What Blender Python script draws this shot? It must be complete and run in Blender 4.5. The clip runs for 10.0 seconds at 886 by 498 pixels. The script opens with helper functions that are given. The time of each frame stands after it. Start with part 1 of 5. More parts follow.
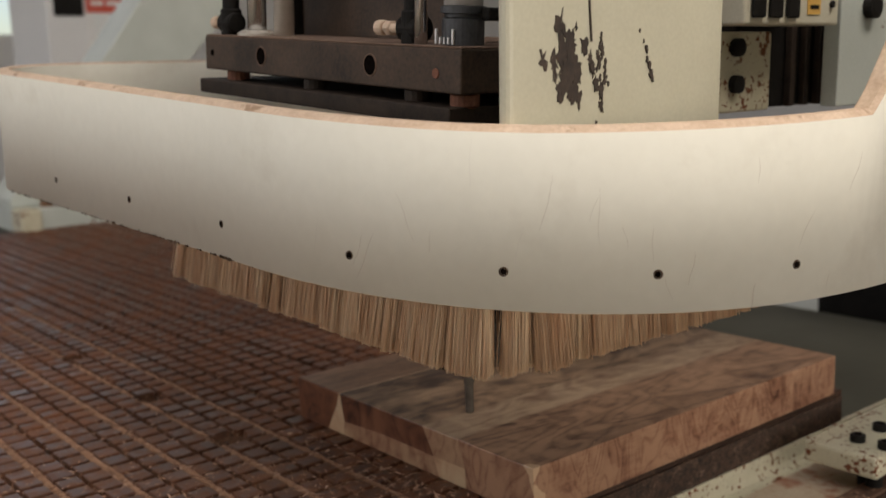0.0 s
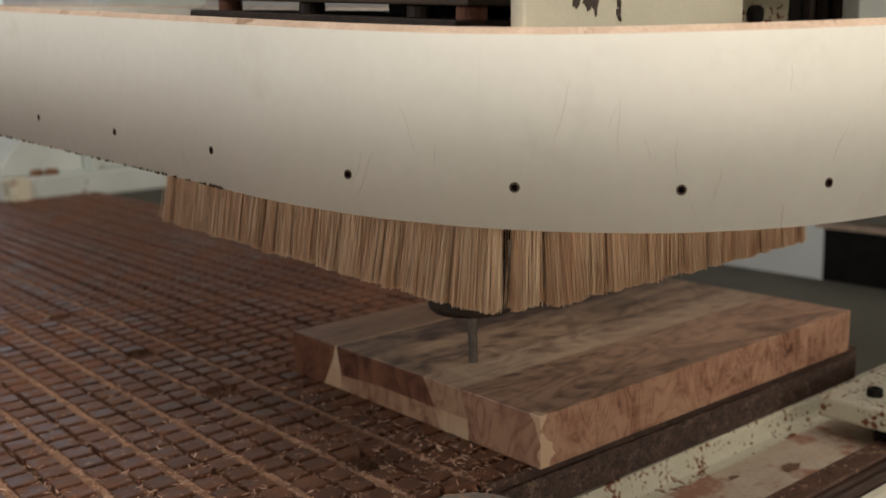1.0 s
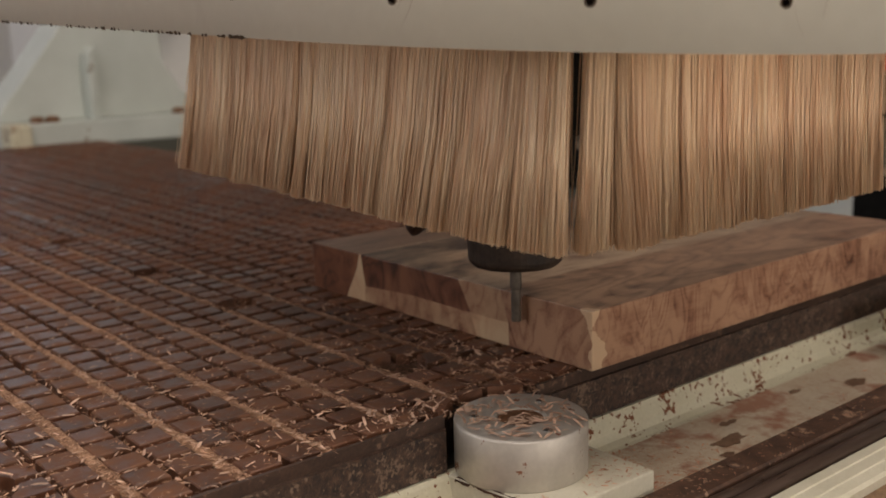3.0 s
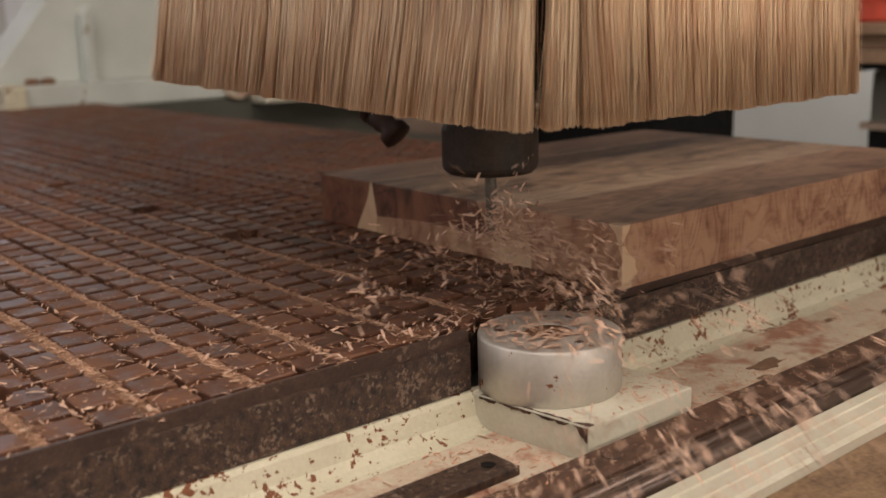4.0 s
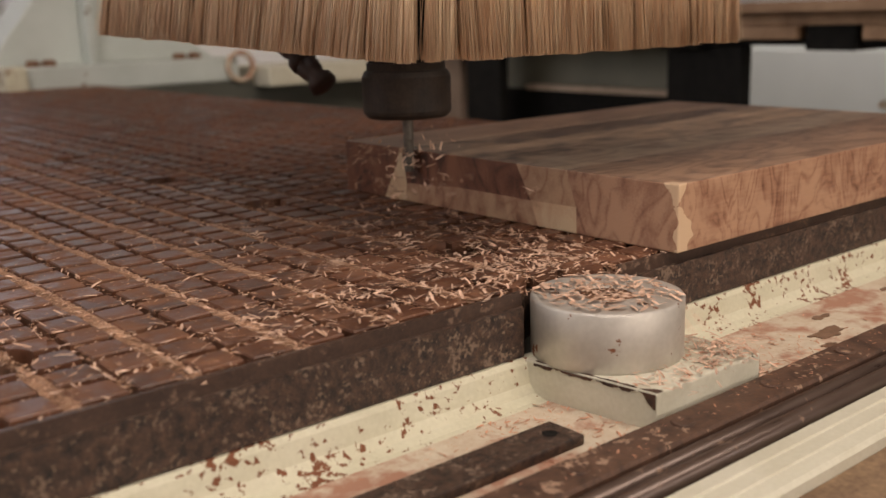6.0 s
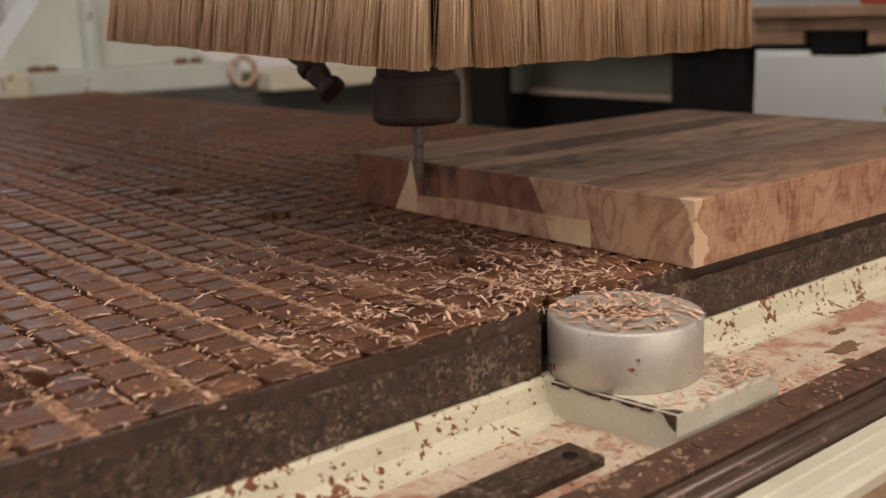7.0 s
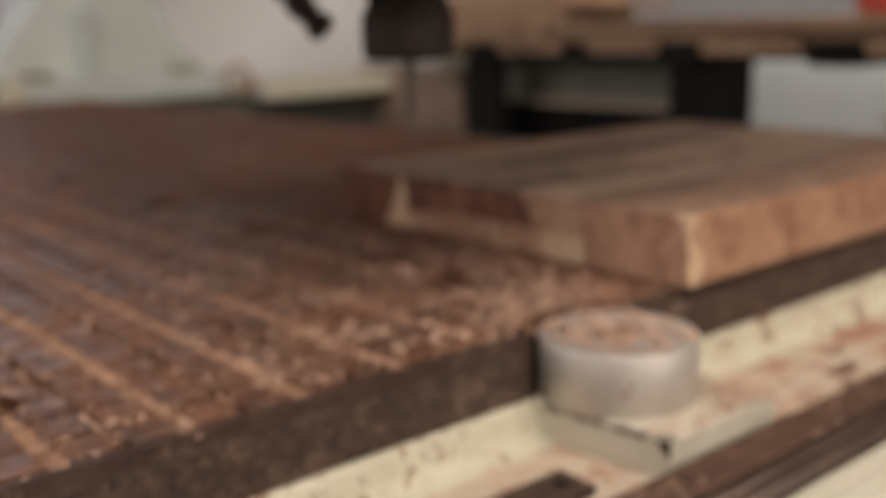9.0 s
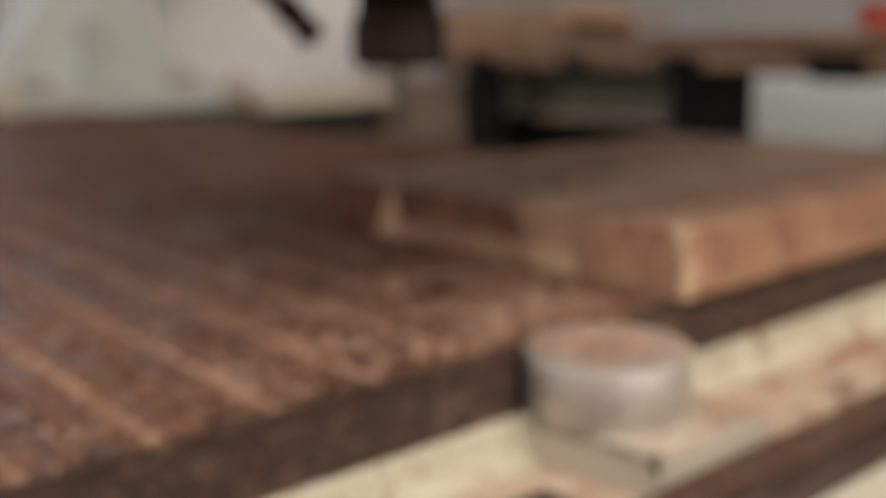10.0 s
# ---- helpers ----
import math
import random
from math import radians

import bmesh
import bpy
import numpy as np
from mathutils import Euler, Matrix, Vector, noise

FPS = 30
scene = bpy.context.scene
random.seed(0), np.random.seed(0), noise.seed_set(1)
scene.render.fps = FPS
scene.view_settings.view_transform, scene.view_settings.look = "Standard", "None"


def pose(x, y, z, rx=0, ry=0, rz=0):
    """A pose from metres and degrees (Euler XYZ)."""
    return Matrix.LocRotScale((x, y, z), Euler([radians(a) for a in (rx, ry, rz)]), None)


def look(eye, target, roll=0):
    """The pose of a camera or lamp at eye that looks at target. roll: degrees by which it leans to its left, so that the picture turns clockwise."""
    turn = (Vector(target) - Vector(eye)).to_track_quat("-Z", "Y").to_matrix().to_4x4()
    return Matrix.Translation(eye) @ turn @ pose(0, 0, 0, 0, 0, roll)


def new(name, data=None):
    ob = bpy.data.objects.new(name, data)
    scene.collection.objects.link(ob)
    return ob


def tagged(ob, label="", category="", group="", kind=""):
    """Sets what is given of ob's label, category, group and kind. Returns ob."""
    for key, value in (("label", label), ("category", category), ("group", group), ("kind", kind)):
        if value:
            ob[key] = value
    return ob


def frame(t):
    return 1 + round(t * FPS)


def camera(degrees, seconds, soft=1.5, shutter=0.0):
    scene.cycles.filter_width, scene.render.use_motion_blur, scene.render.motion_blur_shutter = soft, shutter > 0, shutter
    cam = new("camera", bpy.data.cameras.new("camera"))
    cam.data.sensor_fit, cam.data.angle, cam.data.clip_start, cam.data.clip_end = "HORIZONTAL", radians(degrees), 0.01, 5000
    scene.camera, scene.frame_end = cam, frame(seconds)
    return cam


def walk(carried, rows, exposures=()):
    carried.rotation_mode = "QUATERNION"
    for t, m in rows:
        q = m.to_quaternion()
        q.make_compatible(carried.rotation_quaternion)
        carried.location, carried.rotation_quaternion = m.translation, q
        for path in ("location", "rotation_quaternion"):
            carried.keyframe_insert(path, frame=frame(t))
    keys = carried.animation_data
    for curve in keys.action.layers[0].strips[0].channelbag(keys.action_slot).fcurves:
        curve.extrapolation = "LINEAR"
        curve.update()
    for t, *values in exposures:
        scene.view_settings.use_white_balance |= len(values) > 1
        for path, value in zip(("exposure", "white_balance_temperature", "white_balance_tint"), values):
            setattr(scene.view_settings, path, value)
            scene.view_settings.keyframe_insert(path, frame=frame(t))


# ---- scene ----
cam = camera(47.0, 10.0, 1.5, 0.3)
PATH = [
    (0.0, (-0.497, -0.515, 0.330), (0.746, 1.014, -0.010), -2.0),
    (0.5, (-0.493, -0.499, 0.312), (0.756, 1.021, -0.045), -1.8),
    (1.0, (-0.482, -0.486, 0.289), (0.765, 1.034, -0.078), -1.8),
    (1.5, (-0.473, -0.472, 0.272), (0.774, 1.046, -0.104), -1.7),
    (2.0, (-0.470, -0.458, 0.255), (0.775, 1.060, -0.127), -1.7),
    (2.5, (-0.470, -0.442, 0.237), (0.771, 1.076, -0.153), -1.6),
    (4.0, (-0.462, -0.393, 0.163), (0.776, 1.115, -0.275), -1.65),
    (4.5, (-0.461, -0.380, 0.146), (0.780, 1.124, -0.296), -1.55),
    (5.0, (-0.462, -0.369, 0.138), (0.780, 1.133, -0.312), -1.55),
    (5.5, (-0.463, -0.359, 0.137), (0.779, 1.142, -0.316), -1.6),
    (7.0, (-0.467, -0.341, 0.146), (0.776, 1.159, -0.304), -1.8),
    (7.5, (-0.466, -0.338, 0.148), (0.777, 1.162, -0.301), -1.8),
    (8.0, (-0.462, -0.335, 0.148), (0.783, 1.166, -0.298), -1.8),
    (8.5, (-0.458, -0.334, 0.148), (0.789, 1.166, -0.294), -1.7),
    (9.0, (-0.453, -0.332, 0.148), (0.796, 1.168, -0.288), -1.6),
    (10.0, (-0.437, -0.326, 0.142), (0.813, 1.181, -0.265), -1.2),
]
walk(cam, [(t, look(e, a, r)) for t, e, a, r in PATH], [(0.0, -0.14, 6750, 13), (2.5, -0.16, 6900, 15), (4.0, 0.02, 7100, 19), (7.0, 0.06, 7100, 19), (10.0, 0.10, 6850, 18)])

# focus: an empty on the lens axis that is drawn in towards the lens at the end of the shot
focus_mark = new("focus_mark")
cam.data.dof.use_dof = True
cam.data.dof.focus_object = focus_mark
cam.data.dof.aperture_fstop = 9.0
FOCUS = [(0.0, 0.62), (2.5, 0.58), (4.0, 0.56), (5.5, 0.55), (7.0, 0.57), (7.25, 0.50), (7.5, 0.42), (7.7, 0.365), (8.0, 0.305), (8.4, 0.25), (9.0, 0.205), (9.5, 0.17), (10.0, 0.148)]


def on_axis(t, d):
    """A point d metres in front of the lens at t seconds."""
    ts = [p[0] for p in PATH]
    e = Vector([float(np.interp(t, ts, [p[1][i] for p in PATH])) for i in range(3)])
    a = Vector([float(np.interp(t, ts, [p[2][i] for p in PATH])) for i in range(3)])
    return e + (a - e).normalized() * d


# ---- light ----
world = bpy.data.worlds.new("sky")
scene.world = world
world.use_nodes = True
wn = world.node_tree
sky = wn.nodes.new("ShaderNodeTexSky")
sky.sky_type, sky.sun_disc = "NISHITA", False
sky.sun_elevation, sky.sun_rotation = radians(35), radians(200)
wn.links.new(sky.outputs[0], wn.nodes["Background"].inputs[0])
wn.nodes["Background"].inputs[1].default_value = 0.12


def window_light(name, eye, target, w, h, watts, colour):
    lamp = bpy.data.lights.new(name, "AREA")
    lamp.shape, lamp.size, lamp.size_y, lamp.energy, lamp.color = "RECTANGLE", w, h, watts, colour
    ob = new(name, lamp)
    ob.matrix_world = look(eye, target)
    return ob


window_light("window_light_west", (-2.9, 2.2, 1.2), (-1.0, 2.0, 0.6), 2.4, 1.8, 24, (1.0, 0.98, 0.96))
window_light("window_light_north", (1.5, 5.93, 1.5), (0.9, 2.0, 0.7), 2.6, 1.7, 14, (1.0, 0.97, 0.94))
# low fill added to brighten upright faces; no window is known here
window_light("fill_light_south", (0.3, -2.92, 0.55), (0.1, -0.8, 0.35), 2.6, 0.9, 25, (1.0, 0.93, 0.84))
window_light("roof_light", (0.35, -1.75, 2.98), (0.05, -0.25, 0.0), 2.0, 1.3, 74, (1.0, 0.92, 0.80))
window_light("roof_light_west", (-1.7, -0.6, 2.98), (-0.3, 0.1, 0.0), 1.5, 1.4, 40, (1.0, 0.97, 0.93))

# ---- materials ----


def mat(name, a, b, scale=20, rough=(0.5, 0.7), metal=0.0, bump=0.1, fine=400, stretch=(1, 1, 1), spot=None, spot_scale=40, spot_at=0.6, spot_soft=0.03, rand=0.0, spec=0.5, island=False, spread=False):
    """Two colours mixed by coarse and fine noise, optional patches of a third, bump from both."""
    m = bpy.data.materials.new(name)
    m.use_nodes = True
    t = m.node_tree
    n, l = t.nodes, t.links
    bs = n["Principled BSDF"]
    tc = n.new("ShaderNodeTexCoord")
    mp = n.new("ShaderNodeMapping")
    mp.inputs["Scale"].default_value = stretch
    l.new(tc.outputs["Object"], mp.inputs[0])
    n1, n2 = n.new("ShaderNodeTexNoise"), n.new("ShaderNodeTexNoise")
    n1.inputs["Scale"].default_value, n1.inputs["Detail"].default_value = scale, 4
    n2.inputs["Scale"].default_value, n2.inputs["Detail"].default_value = fine, 3
    l.new(mp.outputs[0], n1.inputs["Vector"]), l.new(mp.outputs[0], n2.inputs["Vector"])
    add = n.new("ShaderNodeMath")
    add.operation = "MULTIPLY_ADD"
    add.inputs[1].default_value = 0.45
    l.new(n2.outputs[0], add.inputs[0])
    sc = n.new("ShaderNodeMath")
    sc.operation = "MULTIPLY"
    sc.inputs[1].default_value = 0.6
    l.new(n1.outputs[0], sc.inputs[0]), l.new(sc.outputs[0], add.inputs[2])
    ramp = n.new("ShaderNodeMapRange")
    ramp.inputs["From Min"].default_value, ramp.inputs["From Max"].default_value = 0.36, 0.7
    l.new(add.outputs[0], ramp.inputs[0])
    mix = n.new("ShaderNodeMix")
    mix.data_type = "RGBA"
    mix.inputs[6].default_value, mix.inputs[7].default_value = (*a, 1), (*b, 1)
    l.new(ramp.outputs[0], mix.inputs[0])
    out = mix.outputs[2]
    if rand:
        src = n.new("ShaderNodeNewGeometry").outputs["Random Per Island"] if island else n.new("ShaderNodeObjectInfo").outputs["Random"]
        hv = n.new("ShaderNodeHueSaturation")
        rr = n.new("ShaderNodeMapRange")
        rr.inputs["To Min"].default_value, rr.inputs["To Max"].default_value = 1 - rand, 1 + rand
        l.new(src, rr.inputs[0]), l.new(rr.outputs[0], hv.inputs["Value"]), l.new(out, hv.inputs["Color"])
        out = hv.outputs[0]
    rg = n.new("ShaderNodeMapRange")
    rg.inputs["To Min"].default_value, rg.inputs["To Max"].default_value = rough
    l.new(n2.outputs[0], rg.inputs[0])
    rough_out = rg.outputs[0]
    if spot:
        n3 = n.new("ShaderNodeTexNoise")
        n3.inputs["Scale"].default_value, n3.inputs["Detail"].default_value, n3.inputs["Roughness"].default_value = spot_scale, 5, 0.62
        where = n.new("ShaderNodeNewGeometry").outputs["Position"] if spread else tc.outputs["Object"]
        l.new(where, n3.inputs["Vector"])
        mk = n.new("ShaderNodeMapRange")
        mk.inputs["From Min"].default_value, mk.inputs["From Max"].default_value = spot_at, spot_at + spot_soft
        n4 = n.new("ShaderNodeTexNoise")
        n4.inputs["Scale"].default_value, n4.inputs["Detail"].default_value = spot_scale * 0.22, 2
        l.new(where, n4.inputs["Vector"])
        gather = n.new("ShaderNodeMath")
        gather.operation = "MULTIPLY_ADD"
        gather.inputs[1].default_value = 0.55
        off = n.new("ShaderNodeMath")
        off.operation = "SUBTRACT"
        off.inputs[1].default_value = 0.275
        l.new(n4.outputs[0], gather.inputs[0]), l.new(n3.outputs[0], gather.inputs[2]), l.new(gather.outputs[0], off.inputs[0])
        l.new(off.outputs[0], mk.inputs[0])
        mx = n.new("ShaderNodeMix")
        mx.data_type = "RGBA"
        mx.inputs[7].default_value = (*spot, 1)
        l.new(mk.outputs[0], mx.inputs[0]), l.new(out, mx.inputs[6])
        out = mx.outputs[2]
        rm = n.new("ShaderNodeMix")
        rm.inputs[3].default_value = 0.9
        l.new(mk.outputs[0], rm.inputs[0]), l.new(rough_out, rm.inputs[2])
        rough_out = rm.outputs[0]
    l.new(out, bs.inputs["Base Color"]), l.new(rough_out, bs.inputs["Roughness"])
    bs.inputs["Metallic"].default_value = metal
    bs.inputs["Specular IOR Level"].default_value = spec
    if bump:
        bp = n.new("ShaderNodeBump")
        bp.inputs["Strength"].default_value, bp.inputs["Distance"].default_value = bump, 0.002
        l.new(add.outputs[0], bp.inputs["Height"]), l.new(bp.outputs[0], bs.inputs["Normal"])
    return m


def wood_mat(name, pale, dark, ring=9.0, seed=0.0, band=0.5, sap=False, top=None):
    """Solid wood: contour-like growth lines that run along x on the flat, curl upright on the long edge, with pores."""
    m = bpy.data.materials.new(name)
    m.use_nodes = True
    t = m.node_tree
    n, l = t.nodes, t.links
    bs = n["Principled BSDF"]
    tc = n.new("ShaderNodeTexCoord")
    P = tc.outputs["Object"]

    def math_node(op, a, b=None, c=None):
        q = n.new("ShaderNodeMath")
        q.operation = op
        for i, v in enumerate((a, b, c)):
            if v is None:
                continue
            if isinstance(v, (int, float)):
                q.inputs[i].default_value = v
            else:
                l.new(v, q.inputs[i])
        return q.outputs[0]

    def noise_node(scale, size, detail=2.0, distortion=0.0):
        mp = n.new("ShaderNodeMapping")
        mp.inputs["Location"].default_value, mp.inputs["Scale"].default_value = (seed, seed * 0.7, seed * 1.3), size
        l.new(P, mp.inputs[0])
        q = n.new("ShaderNodeTexNoise")
        q.inputs["Scale"].default_value, q.inputs["Detail"].default_value, q.inputs["Distortion"].default_value = scale, detail, distortion
        l.new(mp.outputs[0], q.inputs["Vector"])
        return q.outputs[0]

    def span(v, a, b, c=0.0, d=1.0):
        q = n.new("ShaderNodeMapRange")
        for i, w in enumerate((a, b, c, d)):
            q.inputs[1 + i].default_value = w
        l.new(v, q.inputs[0])
        return q.outputs[0]

    def lines(base, count):
        """Growth lines: thin dark late wood between broad pale early wood."""
        wave = math_node("MULTIPLY", math_node("PINGPONG", math_node("MULTIPLY", base, count), 0.5), 2.0)
        return math_node("POWER", wave, 2.0)
    flat = lines(noise_node(8.5, (0.30, 1.5, 1.2), 3.2, 0.5), ring * 2.0)
    curl = lines(noise_node(24.0, (1.35, 0.8, 0.50), 4.5, 1.1), ring * 1.15)
    sn = n.new("ShaderNodeSeparateXYZ")
    l.new(tc.outputs["Normal"], sn.inputs[0])
    edge_face = span(math_node("ABSOLUTE", sn.outputs[1]), 0.4, 0.7)
    mixf = n.new("ShaderNodeMix")
    l.new(edge_face, mixf.inputs[0]), l.new(flat, mixf.inputs[2]), l.new(curl, mixf.inputs[3])
    broad = noise_node(21.0, (0.10, 1.0, 0.5), 3.0, 0.4)
    cloud = noise_node(34.0, (0.75, 1.0, 0.6), 6.0, 1.6)
    pore = noise_node(520.0, (0.12, 1.0, 1.0), 3.0)
    v = math_node("MULTIPLY_ADD", mixf.outputs[0], -0.42, span(broad, 0.32, 0.68, 0.90 - band, 0.90 + band * 0.35))
    v = math_node("MULTIPLY_ADD", span(cloud, 0.3, 0.7, -0.5, 0.5), 0.74, v)
    v = math_node("MULTIPLY_ADD", span(pore, 0.3, 0.7, -0.5, 0.5), 0.22, v)
    ramp = n.new("ShaderNodeValToRGB")
    mid = [0.45 * a + 0.55 * b for a, b in zip(pale, dark)]
    mid[0] *= 1.12
    ramp.color_ramp.elements[0].color, ramp.color_ramp.elements[1].color = (*dark, 1), (*pale, 1)
    ramp.color_ramp.elements.new(0.45).color = (*mid, 1)
    l.new(v, ramp.inputs[0])
    out = ramp.outputs[0]
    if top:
        # upper face by its normal: banded wood, with sheen put into the colour
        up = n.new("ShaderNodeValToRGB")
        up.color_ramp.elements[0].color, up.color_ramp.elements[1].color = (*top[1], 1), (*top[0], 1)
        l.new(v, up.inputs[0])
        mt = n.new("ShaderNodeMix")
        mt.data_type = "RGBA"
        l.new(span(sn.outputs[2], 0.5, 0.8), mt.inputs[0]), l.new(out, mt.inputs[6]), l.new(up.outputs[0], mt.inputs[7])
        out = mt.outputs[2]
    if sap:
        # pale sapwood down the arris: narrow at mid height, lobed low on the long edge, spread at the top
        sx = n.new("ShaderNodeSeparateXYZ")
        l.new(P, sx.inputs[0])
        rag = span(noise_node(130.0, (1.0, 1.0, 1.0), 2.0), 0.3, 0.7, -0.0022, 0.0022)

        def reach(stops):
            cr = n.new("ShaderNodeValToRGB")
            e = cr.color_ramp.elements
            e[0].position, e[1].position = stops[0][0], stops[-1][0]
            for p, w in stops[1:-1]:
                e.new(p)
            for el, (p, w) in zip(e, stops):
                el.color = (w, w, w, 1)
            l.new(span(sx.outputs[2], 0.0, 0.04), cr.inputs[0])
            return math_node("MULTIPLY_ADD", cr.outputs[0], 0.02, rag)
        on_x = math_node("LESS_THAN", sx.outputs[0], reach([(0.0, 0.42), (0.22, 0.66), (0.42, 0.62), (0.5, 0.30), (0.72, 0.10), (0.92, 0.22), (1.0, 0.34)]))
        on_y = math_node("LESS_THAN", sx.outputs[1], reach([(0.0, 0.10), (0.5, 0.08), (0.8, 0.16), (0.92, 0.40), (1.0, 0.52)]))
        mx = n.new("ShaderNodeMix")
        mx.data_type = "RGBA"
        mx.inputs[7].default_value = (0.60, 0.42, 0.27, 1)
        l.new(math_node("MULTIPLY", on_x, on_y), mx.inputs[0]), l.new(out, mx.inputs[6])
        out = mx.outputs[2]
    l.new(out, bs.inputs["Base Color"])
    bs.inputs["Roughness"].default_value = 0.36
    bs.inputs["Specular IOR Level"].default_value = 0.5
    bp = n.new("ShaderNodeBump")
    bp.inputs["Strength"].default_value, bp.inputs["Distance"].default_value = 0.15, 0.001
    l.new(pore, bp.inputs["Height"]), l.new(bp.outputs[0], bs.inputs["Normal"])
    return m


